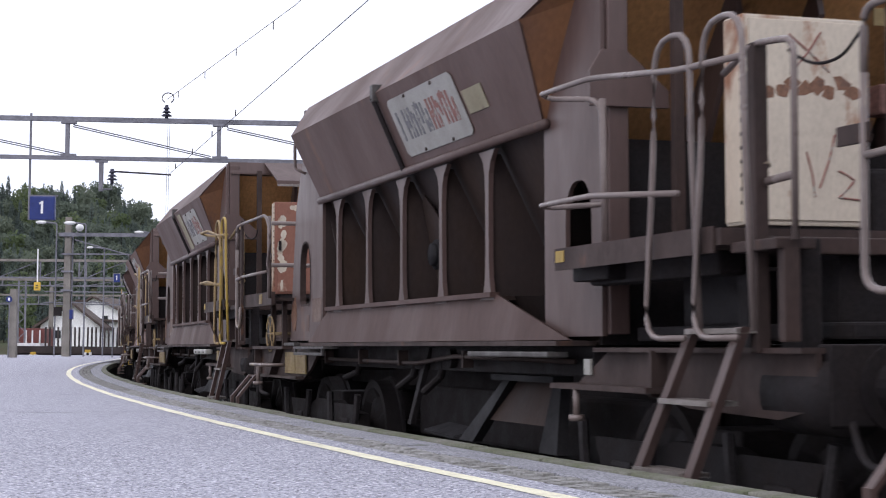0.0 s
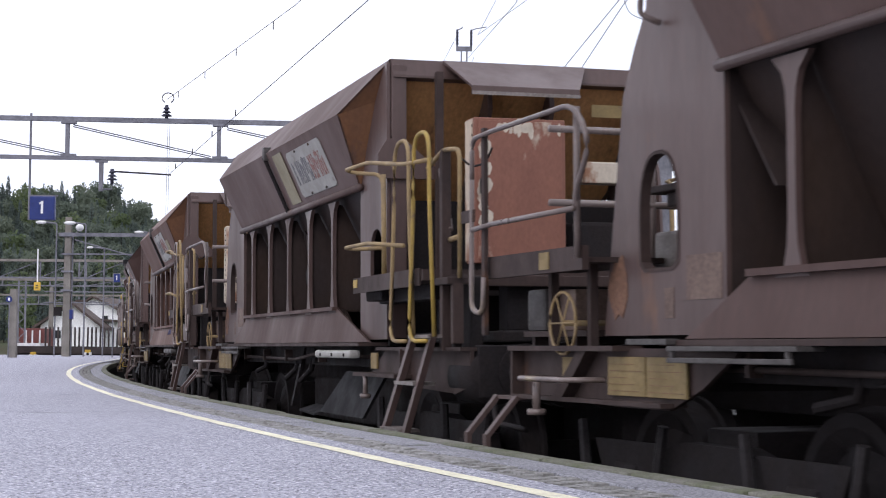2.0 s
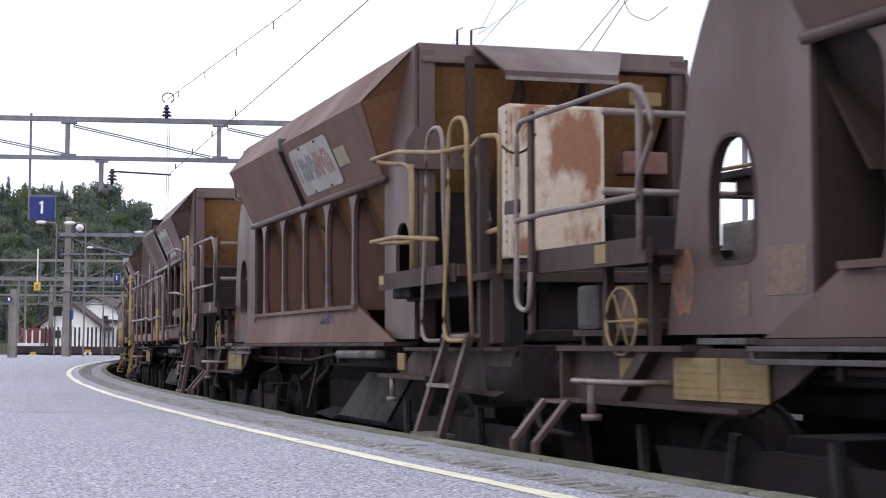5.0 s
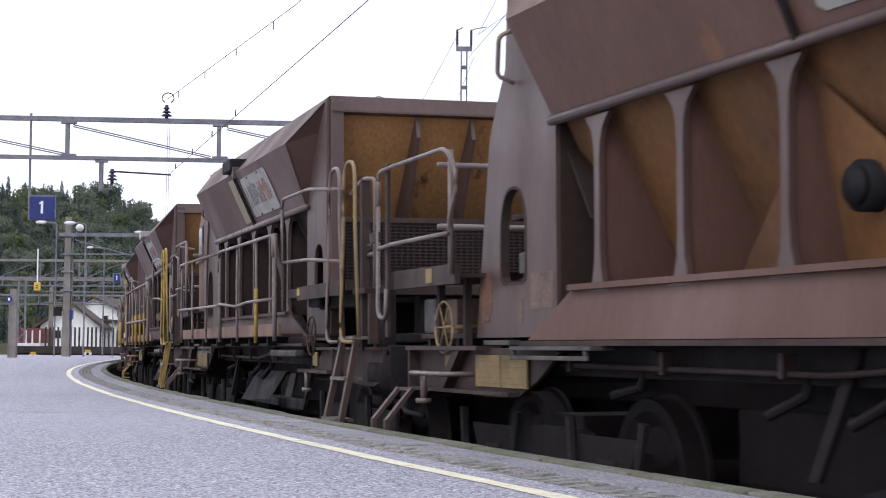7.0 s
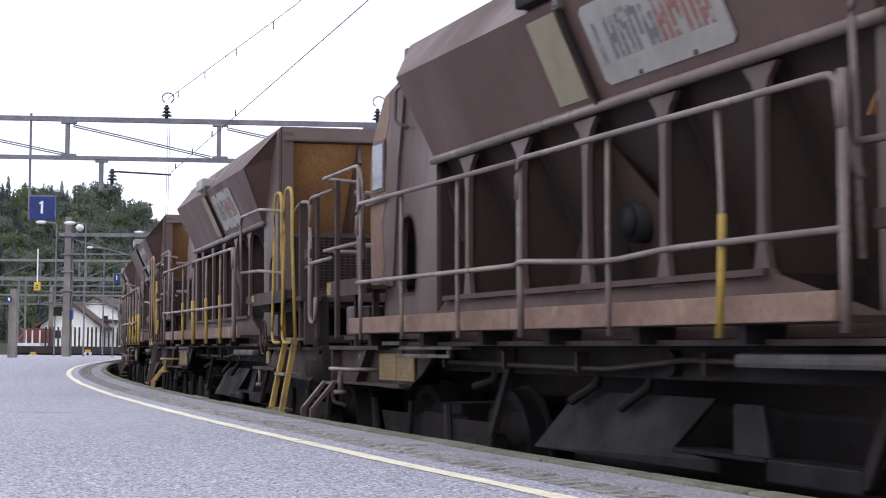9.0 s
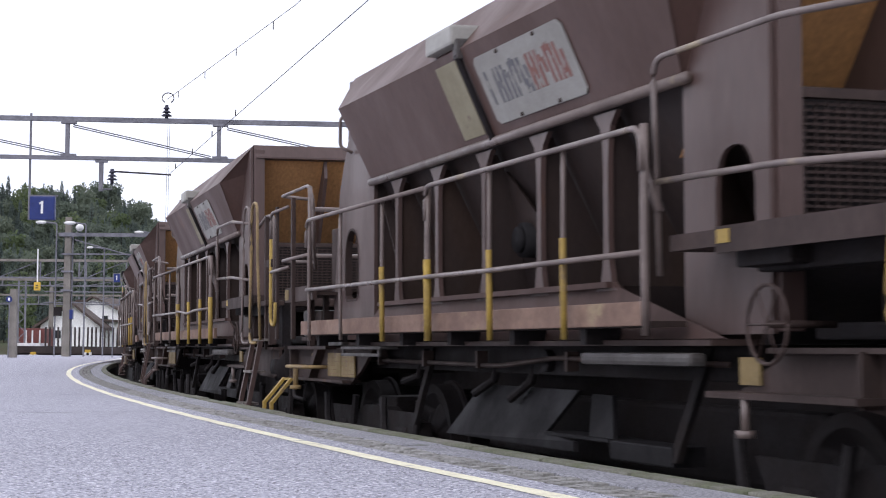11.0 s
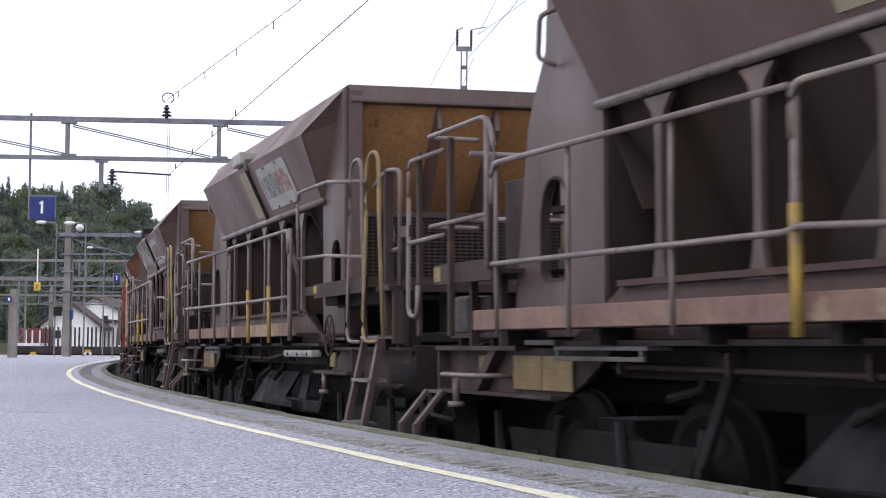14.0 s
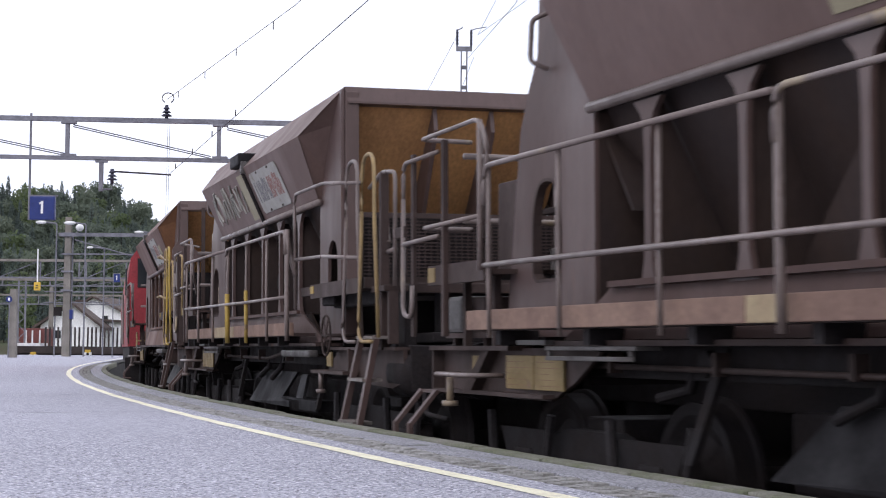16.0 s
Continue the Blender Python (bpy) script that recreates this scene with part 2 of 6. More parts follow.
# Ballast and wall colours are lowered to hold the shade under the train.
M_BALLAST = material("track ballast darkened for shade", (0.037, 0.033, 0.030), (0.025, 0.022, 0.021), 0.95, 0, 8, 0.5, 18, 1.0, None, 0.6, 1, 1, 0.3, 0.05)
M_WALL = material("platform wall darkened for shade", (0.036, 0.035, 0.031), (0.024, 0.022, 0.021), 0.9, 0, 2, 0.5, 40, 0.3)
M_GRASS = material("rough lineside grass", (0.075, 0.095, 0.045), (0.11, 0.10, 0.06), 0.95, 0, 0.2, 0.5, 12, 0.6)
M_STEEL = material("galvanised gantry steel", (0.20, 0.20, 0.225), (0.14, 0.14, 0.16), 0.55, 0.2, 2, 0.5, 40, 0.05)
M_MAST = material("grey concrete mast", (0.24, 0.22, 0.195), (0.18, 0.165, 0.145), 0.85, 0, 1, 0.5, 30, 0.1)
M_WIRE = plain("dark contact wire", (0.04, 0.035, 0.04), 0.6)
M_INSUL = plain("brown-blue glazed insulator", (0.045, 0.045, 0.07), 0.25)
M_BLUE = plain("blue sign enamel", (0.022, 0.038, 0.165), 0.4)
M_SIGNWHITE = plain("white sign enamel", (0.8, 0.8, 0.8), 0.4)
M_LAMP = plain("white lamp hood", (0.8, 0.8, 0.78), 0.35)
M_HOUSE = material("white painted boards", (0.85, 0.85, 0.85), (0.80, 0.80, 0.80), 0.7, 0, 1, 0.5, 20, 0.05)
M_ROOF = material("dark brown roof tiles", (0.10, 0.075, 0.065), (0.07, 0.055, 0.05), 0.85, 0, 1, 0.5, 6, 0.3)
M_GLASS = plain("dark window glass", (0.02, 0.022, 0.025), 0.1)
M_FLAT = material("dark flat wagon steel", (0.05, 0.038, 0.036), (0.035, 0.028, 0.028), 0.75, 0, 1, 0.5, 20, 0.1)
M_REDBOX = material("dull red container", (0.17, 0.055, 0.05), (0.13, 0.045, 0.04), 0.7, 0, 1, 0.5, 20, 0.05)
# Spruce and mixed leaf colours are lifted towards grey-blue for distance haze.
M_LEAF_DARK = foliage("spruce needles with haze in their colour", (0.104, 0.134, 0.130), (0.146, 0.178, 0.158))
M_LEAF = foliage("mixed foliage with haze in its colour", (0.130, 0.162, 0.136), (0.182, 0.212, 0.158))
M_LEAF_PALE = foliage("pale birch foliage", (0.17, 0.205, 0.11), (0.125, 0.16, 0.085))
M_BARK = plain("dark bark", (0.05, 0.04, 0.03), 0.95)
M_ORANGE = plain("orange machine paint", (0.55, 0.25, 0.03), 0.5)
M_HEADLIGHT = plain("yellow lamp plate", (0.65, 0.42, 0.06), 0.5)


# ---------------------------------------------------------------- mesh helpers
def finish(bm, name, mat, smooth=False):
    bmesh.ops.recalc_face_normals(bm, faces=bm.faces)
    me = bpy.data.meshes.new(name)
    bm.to_mesh(me)
    bm.free()
    me.materials.append(mat)
    if smooth:
        me.polygons.foreach_set("use_smooth", [True] * len(me.polygons))
    return me


def part(name, bm, mat, parent, label="", smooth=False):
    ob = new(name, finish(bm, name, mat, smooth))
    ob.parent = parent
    return tagged(ob, label)


def thing(name, label, category, group="", kind=""):
    return tagged(new(name), label, category, group, kind)


def box(bm, x0, x1, y0, y1, z0, z1, bevel=0.0, m=None):
    q = Matrix.Translation(((x0 + x1) / 2, (y0 + y1) / 2, (z0 + z1) / 2)) @ Matrix.Diagonal((abs(x1 - x0), abs(y1 - y0), abs(z1 - z0), 1))
    made = bmesh.ops.create_cube(bm, size=1, matrix=(m or Matrix()) @ q)["verts"]
    if bevel:
        edges = {e for v in made for e in v.link_edges}
        bmesh.ops.bevel(bm, geom=list(edges), offset=bevel, segments=2, affect="EDGES", profile=0.6)
    return bm


def boxes(*spans, bevel=0.0):
    bm = bmesh.new()
    for s in spans:
        box(bm, *s, bevel=bevel)
    return bm


def smooth_path(pts, radius):
    """Round the corners of a path of points."""
    pts = [Vector(p) for p in pts]
    if radius <= 0:
        return pts
    out = [pts[0]]
    for a, b, c in zip(pts, pts[1:], pts[2:]):
        d0, d1 = a - b, c - b
        r = min(radius, d0.length * 0.49, d1.length * 0.49)
        p0, p1 = b + d0.normalized() * r, b + d1.normalized() * r
        for i in range(5):
            t = i / 4
            out.append(p0 * (1 - t) ** 2 + b * 2 * t * (1 - t) + p1 * t * t)
    out.append(pts[-1])
    return out


def tube(bm, pts, r, round_=0.0, sides=8):
    pts = smooth_path(pts, round_)
    rings = []
    for i, p in enumerate(pts):
        d = (pts[min(i + 1, len(pts) - 1)] - pts[max(i - 1, 0)]).normalized()
        side = d.cross(Vector((0, 0, 1)))
        if side.length < 0.05:
            side = d.cross(Vector((1, 0, 0)))
        side.normalize()
        up = side.cross(d)
        rings.append([bm.verts.new(p + (side * math.cos(a) + up * math.sin(a)) * r)
                      for a in (2 * math.pi * k / sides for k in range(sides))])
    for a, b in zip(rings, rings[1:]):
        for k in range(sides):
            bm.faces.new((a[k], a[(k + 1) % sides], b[(k + 1) % sides], b[k]))
    bm.faces.new(rings[0][::-1])
    bm.faces.new(rings[-1])
    return bm


def tubes(paths, r, round_=0.0, sides=8):
    bm = bmesh.new()
    for p in paths:
        tube(bm, p, r, round_, sides)
    return bm


def prism(bm, poly, axis, a, b):
    """A polygon pushed along an axis. poly holds the two other coordinates in order."""
    def at(p, c):
        q = list(p)
        q.insert("xyz".index(axis), c)
        return bm.verts.new(q)
    lo, hi = [at(p, a) for p in poly], [at(p, b) for p in poly]
    bm.faces.new(lo)
    bm.faces.new(hi[::-1])
    n = len(poly)
    for i in range(n):
        bm.faces.new((lo[i], hi[i], hi[(i + 1) % n], lo[(i + 1) % n]))
    return bm


def slab(bm, corners, thick, inward):
    """A flat plate of four corners with a thickness along the vector inward."""
    inward = Vector(inward).normalized() * thick
    a = [bm.verts.new(c) for c in corners]
    b = [bm.verts.new(Vector(c) + inward) for c in corners]
    bm.faces.new(a)
    bm.faces.new(b[::-1])
    n = len(a)
    for i in range(n):
        bm.faces.new((a[i], b[i], b[(i + 1) % n], a[(i + 1) % n]))
    return bm


def disc(bm, m, r, depth, sides=24, r2=None):
    bmesh.ops.create_cone(bm, cap_ends=True, segments=sides, radius1=r, radius2=r if r2 is None else r2, depth=depth, matrix=m)
    return bm


def ring_plate(bm, outline, hole, y0, y1):
    """An upright plate (x, z outline) with a hole through it, between y0 and y1. Both loops have the same count."""
    n = len(outline)
    vs = [[bm.verts.new((p[0], y, p[1])) for p in loop] for y in (y0, y1) for loop in (outline, hole)]
    o0, h0, o1, h1 = vs
    for i in range(n):
        j = (i + 1) % n
        bm.faces.new((o0[i], o0[j], h0[j], h0[i]))
        bm.faces.new((o1[i], h1[i], h1[j], o1[j]))
        bm.faces.new((o0[i], o1[i], o1[j], o0[j]))
        bm.faces.new((h0[i], h0[j], h1[j], h1[i]))
    return bm


def resample(poly, n, start):
    """n points spread along a closed polygon, from the corner nearest to the angle start, about its centre by angle."""
    c = Vector((sum(p[0] for p in poly) / len(poly), sum(p[1] for p in poly) / len(poly)))
    out = []
    for k in range(n):
        a = start + 2 * math.pi * k / n
        d = Vector((math.cos(a), math.sin(a)))
        best = None
        for p, q in zip(poly, poly[1:] + poly[:1]):
            p, q = Vector(p) - c, Vector(q) - c
            e = q - p
            det = d.x * (-e.y) + e.x * d.y
            if abs(det) < 1e-9:
                continue
            t = (p.x * (-e.y) + e.x * p.y) / det
            s = (d.x * p.y - d.y * p.x) / det
            if t > 0 and -1e-6 <= s <= 1 + 1e-6:
                best = t if best is None else min(best, t)
        out.append(tuple(c + d * best))
    for p in poly:
        k = min(range(n), key=lambda i: (Vector(out[i]) - Vector(p)).length)
        out[k] = tuple(p)
    return out


# ---------------------------------------------------------------- the line of the track
AZ, NEAR, K0, K1, K2 = radians(68.473), 5.3755, 0.00557, 0.69302e-4, 0.0024e-6
CANT = -0.687
STEP = 0.25
S_GRID = np.arange(-150, 60 + STEP / 2, STEP)
_h = K0 * S_GRID + K1 * S_GRID ** 2 / 2 + K2 * S_GRID ** 3 / 3
_d, _e = (math.sin(AZ), math.cos(AZ)), (math.cos(AZ), -math.sin(AZ))
T_X, T_Y = _e[0] * np.cos(_h) + _d[0] * np.sin(_h), _e[1] * np.cos(_h) + _d[1] * np.sin(_h)
L_X = np.concatenate([[0], np.cumsum((T_X[1:] + T_X[:-1]) / 2 * STEP)])
L_Y = np.concatenate([[0], np.cumsum((T_Y[1:] + T_Y[:-1]) / 2 * STEP)])
_i0 = int(150 / STEP)
L_X, L_Y = L_X - L_X[_i0] + _d[0] * NEAR, L_Y - L_Y[_i0] + _d[1] * NEAR


def on_track(s, off=0.0, z=0.0):
    """The point of the track's middle at s metres, or off metres towards the platform."""
    x, y, tx, ty = (float(np.interp(s, S_GRID, a)) for a in (L_X, L_Y, T_X, T_Y))
    return Vector((x + ty * off, y - tx * off, z))


def wagon_pose(s, pivot=8.03):
    a, b = on_track(s - pivot / 2), on_track(s + pivot / 2)
    m = (a + b) / 2
    turn = math.atan2(b.y - a.y, b.x - a.x)
    return Matrix.Translation(m) @ Matrix.Rotation(turn, 4, "Z") @ Matrix.Rotation(radians(-CANT), 4, "X")


PITCH = 12.4476
TRAVEL = (2.68e-05, -0.0005589, 0.0759504, 3.8946085, -11.5748)


def travelled(t):
    """Metres that the leading marked wagon has gone along the track, gently gaining speed."""
    return float(np.polyval(TRAVEL, t))


# ---------------------------------------------------------------- the ground, platform and track
def sweep(name, mat, profile, s0, s1, step, parent=None, kind="structure", label="", category=""):
    """A section (offset, height) swept along the track."""
    verts, faces = [], []
    ss = np.arange(s0, s1 + step / 2, step)
    n = len(profile)
    for s in ss:
        verts += [tuple(on_track(s, o, z)) for o, z in profile]
    for i in range(len(ss) - 1):
        for k in range(n - 1):
            a = i * n + k
            faces.append((a, a + 1, a + n + 1, a + n))
    me = bpy.data.meshes.new(name)
    me.from_pydata(verts, [], faces)
    me.materials.append(mat)
    ob = new(name, me)
    ob.parent = parent
    return tagged(ob, label, category, "", kind)


PZ = 0.644
EDGE, LINE = 1.893, 2.771


def build_ground():
    bm = bmesh.new()
    bmesh.ops.create_grid(bm, x_segments=60, y_segments=60, size=2500, matrix=pose(0, 1500, -0.42))
    ground = new("ground", finish(bm, "ground", M_GRASS))
    tagged(ground, "rough lineside grass and gravel reaching to the woods", "ground", "", "structure")
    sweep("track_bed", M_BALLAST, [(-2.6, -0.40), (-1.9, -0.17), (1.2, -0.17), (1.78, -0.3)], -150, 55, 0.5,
          label="stone ballast under the curved track, darkened for shade", category="ballast")
    for side in (-1, 1):
        c = side * 0.7525
        sweep("rail", M_TYRE, [(c - 0.07, -0.16), (c - 0.012, -0.13), (c - 0.012, -0.04), (c - 0.036, -0.03), (c - 0.034, 0.0),
                               (c + 0.034, 0.0), (c + 0.036, -0.03), (c + 0.012, -0.04), (c + 0.012, -0.13), (c + 0.07, -0.16)],
              -150, 55, 0.5, label="steel running rail of the curved track", category="rail")
    sleeper = finish(box(bmesh.new(), -0.12, 0.12, -1.25, 1.25, -0.3, -0.14), "sleeper", M_DIRT)
    track = thing("track_sleepers", "row of dark timber sleepers under the rails", "sleepers", "", "structure")
    for k in range(150):
        s = -62 + k * 0.62
        ob = new("sleeper", sleeper)
        ob.parent = track
        a, b = on_track(s - 0.1), on_track(s + 0.1)
        ob.matrix_basis = Matrix.Translation(on_track(s)) @ Matrix.Rotation(math.atan2(b.y - a.y, b.x - a.x), 4, "Z")
    sweep("platform", M_ASPHALT, [(2.52, PZ - 0.06), (2.55, PZ), (3.0, PZ), (4, PZ), (6, PZ + 0.01), (9, PZ), (14, PZ), (25, PZ), (60, PZ - 0.03), (60, -0.5)],
          -130, 50, 0.5, label="pale grey asphalt station platform with fine stone grain", category="platform")
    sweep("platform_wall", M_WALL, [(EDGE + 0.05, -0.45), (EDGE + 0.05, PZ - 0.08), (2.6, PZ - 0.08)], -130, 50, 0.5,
          label="concrete wall of the platform edge, darkened for shade", category="wall")
    # Wall added to block the bright ground that would show under the train.
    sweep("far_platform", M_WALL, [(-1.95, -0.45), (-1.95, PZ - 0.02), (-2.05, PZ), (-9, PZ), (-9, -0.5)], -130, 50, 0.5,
          label="added near-black wall closing the view under the train", category="platform")
    # kerb blocks and setts as single pieces
    kerb = thing("platform_kerb", "mossy concrete kerb blocks along the platform edge", "kerb", "", "structure")
    band = thing("sett_band", "band of small rough grey setts beside the kerb", "paving", "", "structure")
    k_mesh = finish(box(bmesh.new(), -0.49, 0.49, -0.06, 0.06, -0.14, 0.012, 0.012), "kerb_block", M_MOSS)
    s_mesh = finish(box(bmesh.new(), -0.49, 0.49, -0.13, 0.13, -0.08, 0.0, 0.008), "slab", M_PAVE)
    c_mesh = finish(box(bmesh.new(), -0.056, 0.056, -0.038, 0.038, -0.06, 0.0, 0.014), "sett", M_COBBLE)
    rng = random.Random(5)

    def lay(mesh, name, parent, s, off, dz=0.0, jitter=0.0):
        ob = new(name, mesh)
        ob.parent = parent
        p = on_track(s, off, PZ + dz)
        a, b = on_track(s - 0.2), on_track(s + 0.2)
        ob.matrix_basis = Matrix.Translation(p) @ Matrix.Rotation(math.atan2(b.y - a.y, b.x - a.x) + rng.uniform(-jitter, jitter), 4, "Z")

    for k in range(84):
        lay(k_mesh, "kerb_block", kerb, -62.0 + k, EDGE + 0.06, rng.uniform(-0.006, 0.006))
        lay(s_mesh, "slab", kerb, -62.4 + k, EDGE + 0.26, rng.uniform(-0.004, 0.002))
    for k in range(300):
        s, row = -21.5 + (k // 3) * 0.14, k % 3
        lay(c_mesh, "sett", band, s + row * 0.06 + rng.uniform(-0.02, 0.02), EDGE + 0.44 + row * 0.085 + rng.uniform(-0.012, 0.012), rng.uniform(-0.006, 0.002), 0.16)
    verts, faces = [], []
    for k in range(1500):
        s, row = -62.0 + (k // 3) * 0.14, k % 3
        if -21.55 < s < -7.45:
            continue
        p = on_track(s + row * 0.06, EDGE + 0.44 + row * 0.085, PZ + rng.uniform(-0.006, 0.002))
        t = (on_track(s + 0.1) - on_track(s - 0.1)).normalized()
        n = Vector((t.y, -t.x, 0))
        i = len(verts)
        for z, q in ((-0.05, 1.0), (0.0, 0.8)):
            verts += [tuple(p + t * 0.056 * a * q + n * 0.038 * b * q + Vector((0, 0, z))) for a, b in ((-1, -1), (1, -1), (1, 1), (-1, 1))]
        faces += [(i + 4, i + 5, i + 6, i + 7)] + [(i + j, i + (j + 1) % 4, i + 4 + (j + 1) % 4, i + 4 + j) for j in range(4)]
    me = bpy.data.meshes.new("far_setts")
    me.from_pydata(verts, [], faces)
    me.materials.append(M_COBBLE)
    far = new("far_setts", me)
    far.parent = band
    tagged(far, kind="stuff")
    sweep("sett_bed", M_DIRT, [(EDGE + 0.02, PZ - 0.020), (2.56, PZ - 0.020)], -130, 50, 0.5, label="dark dirt in the joints of the paving", category="joint")
    verts = []
    for k in range(1201):
        q = -130 + k * 0.15
        d = 0.014 * noise.noise(Vector((q * 0.45, 0, 0)))
        half = 0.048 + 0.012 * noise.noise(Vector((q * 1.7, 5, 0)))
        verts += [tuple(on_track(q, LINE + d - half, PZ + 0.003)), tuple(on_track(q, LINE + d + half, PZ + 0.003))]
    faces = [(2 * k, 2 * k + 1, 2 * k + 3, 2 * k + 2) for k in range(1200)]
    me = bpy.data.meshes.new("yellow_line")
    me.from_pydata(verts, [], faces)
    me.materials.append(M_LINE)
    tagged(new("yellow_line", me), "worn pale yellow safety line painted on asphalt", "line", "", "structure")
    cracks = thing("asphalt_cracks", "ragged dark cracks across the worn asphalt", "crack", "", "structure")
    for x0, y0, x1, y1, wide in ((-4.2, 14.0, -2.2, 13.9, 0.085), (-6.0, 19.2, -3.2, 18.8, 0.09), (-5.2, 16.2, -4.3, 16.0, 0.06), (-0.95, 9.75, -0.75, 9.7, 0.035), (-0.62, 9.7, -0.5, 9.68, 0.03)):
        verts = []
        n = max(6, int((x1 - x0) / 0.06))
        for k in range(n + 1):
            f = k / n
            c = Vector((x0 + (x1 - x0) * f, y0 + (y1 - y0) * f + 0.10 * noise.noise(Vector((k * 0.21, y0, 0))), PZ + 0.0145))
            d = wide * (0.25 + 0.75 * abs(noise.noise(Vector((k * 0.37, y0, 3.0)))) * 2) * min(1.0, 5 * min(f, 1 - f) + 0.1) / 2
            verts += [c + Vector((0, -d, 0)), c + Vector((0, d, 0))]
        me = bpy.data.meshes.new("crack")
        me.from_pydata([tuple(v) for v in verts], [], [(2 * k, 2 * k + 2, 2 * k + 3, 2 * k + 1) for k in range(n)])
        me.materials.append(M_CRACK)
        new("crack", me).parent = cracks


build_ground()


# ---------------------------------------------------------------- overhead line, station furniture and distance
def beam_between(a, b, w, h, mat, name, parent, label=""):
    a, b = Vector(a), Vector(b)
    d = b - a
    q = d.to_track_quat("X", "Z").to_matrix().to_4x4()
    bm = box(bmesh.new(), 0, d.length, -w / 2, w / 2, -h / 2, h / 2, 0, Matrix.Translation(a) @ q)
    return part(name, bm, mat, parent, label)


def insulator(parent, x, y, z, up=1):
    bm = bmesh.new()
    for k, r in enumerate((0.10, 0.13, 0.16)):
        disc(bm, pose(x, y, z + up * (0.30 - k * 0.09)), r * (0.9 if up > 0 else 0.9), 0.045, 16, r * 0.55 if up > 0 else r)
    disc(bm, pose(x, y, z + up * 0.18), 0.045, 0.40, 10)
    part("insulator", bm, M_INSUL, parent, "dark ribbed insulator", True)


def gantry():
    g = thing("line_gantry", "grey steel truss gantry spanning the tracks overhead", "gantry")
    y = 42.0

    def zt(x):
        return 7.0 - 0.0115 * (x + 11.26)

    def zb(x):
        return 6.01 - 0.0100 * (x + 11.26)
    beam_between((-22, y, zt(-22)), (6, y, zt(6)), 0.12, 0.12, M_STEEL, "top_chord", g)
    beam_between((-22, y, zb(-22)), (6, y, zb(6)), 0.12, 0.10, M_STEEL, "bottom_chord", g)
    for x in (-17.2, -13.4, -9.54, -5.70, -1.9, 1.9):
        beam_between((x, y, zb(x)), (x, y, zt(x)), 0.09, 0.10, M_STEEL, "strut", g)
        for z in (zb(x) + 0.07, zt(x) - 0.09):
            part("gusset", boxes((x - 0.16, x + 0.22, y - 0.07, y + 0.07, z - 0.03, z + 0.03)), M_STEEL, g)
    for x0, x1, up in ((-13.4, -9.54, -1), (-9.40, -5.9, -1), (-5.5, -1.9, -1), (-17.2, -13.4, -1)):
        for dz in (0.0, 0.05):
            part("diagonal", tubes([[(x0, y, zt(x0) - 0.14 - dz), (x1, y, zb(x1) + 0.1 - dz)]], 0.016, 0, 6), M_STEEL, g)
    for x in (-21.5, 5.6):
        part("leg", boxes((x - 0.16, x + 0.16, y - 0.16, y + 0.16, -0.42, 7.1), bevel=0.02), M_STEEL, g)
    for x, z in ((-7.04, 6.98), (-1.69, 6.93)):
        insulator(g, x, y, z, 1)
        c = (x + 0.03, y, z + 0.56)
        pts = [Vector((c[0] + 0.15 * math.cos(a), y, c[2] + 0.13 * math.sin(a))) for a in (math.radians(-60 + 300 * k / 14) for k in range(15))]
        part("loop", tubes([pts], 0.014, 0, 6), M_WIRE, g)
    part("drop_post", boxes((-8.72, -8.62, y - 0.05, y + 0.05, 5.15, 5.97)), M_STEEL, g, "hanging post under the gantry")
    part("post_head", boxes((-8.82, -8.52, y - 0.06, y + 0.06, 5.88, 5.95)), M_STEEL, g)
    insulator(g, -8.39, y, 5.34, 1)
    part("insulator_pin", tubes([[(-8.67, y, 5.2), (-8.39, y, 5.2), (-8.39, y, 5.4)]], 0.025), M_STEEL, g)
    part("steady_arm", tubes([[(-8.45, y, 5.66), (-6.9, y, 5.58)]], 0.022), M_WIRE, g)
    return g


gantry()


def platform_sign(x, y, z, w, h, pole_top, pole_low):
    s = thing("platform_number_sign", "hanging blue platform sign with a white number one", "sign", "platform number signs")
    part("panel", boxes((x - w / 2, x + w / 2, y - 0.09, y + 0.09, z - h / 2, z + h / 2), bevel=0.03), M_BLUE, s)
    part("pole", tubes([[(x - w / 2 - 0.03, y, pole_low), (x - w / 2 - 0.03, y, pole_top)]], 0.03), M_STEEL, s)
    part("bracket", boxes((x - w / 2 - 0.03, x + w / 2 + 0.05, y - 0.03, y + 0.03, z + h / 2, z + h / 2 + 0.04)), M_STEEL, s)
    cu = bpy.data.curves.new("number", "FONT")
    cu.body, cu.size, cu.align_x, cu.align_y, cu.extrude, cu.offset = "1", h * 0.74, "CENTER", "CENTER", 0.004, h * 0.012
    cu.materials.append(M_SIGNWHITE)
    t = new("number", cu)
    t.matrix_basis = pose(x, y - 0.096, z, 90, 0, 0)
    t.parent = s
    bm = bmesh.new()
    prism(bm, [(x - h * 0.115, z + h * 0.155), (x - h * 0.115, z + h * 0.225), (x - h * 0.02, z + h * 0.265), (x - h * 0.02, z + h * 0.185)], "y", y - 0.1, y - 0.088)
    part("number_flag", bm, M_SIGNWHITE, s)


platform_sign(-10.125, 42.0, 4.705, 0.635, 0.60, 7.12, 4.41)
platform_sign(-19.55, 100.0, 5.40, 0.36, 0.5, 5.7, -0.42)


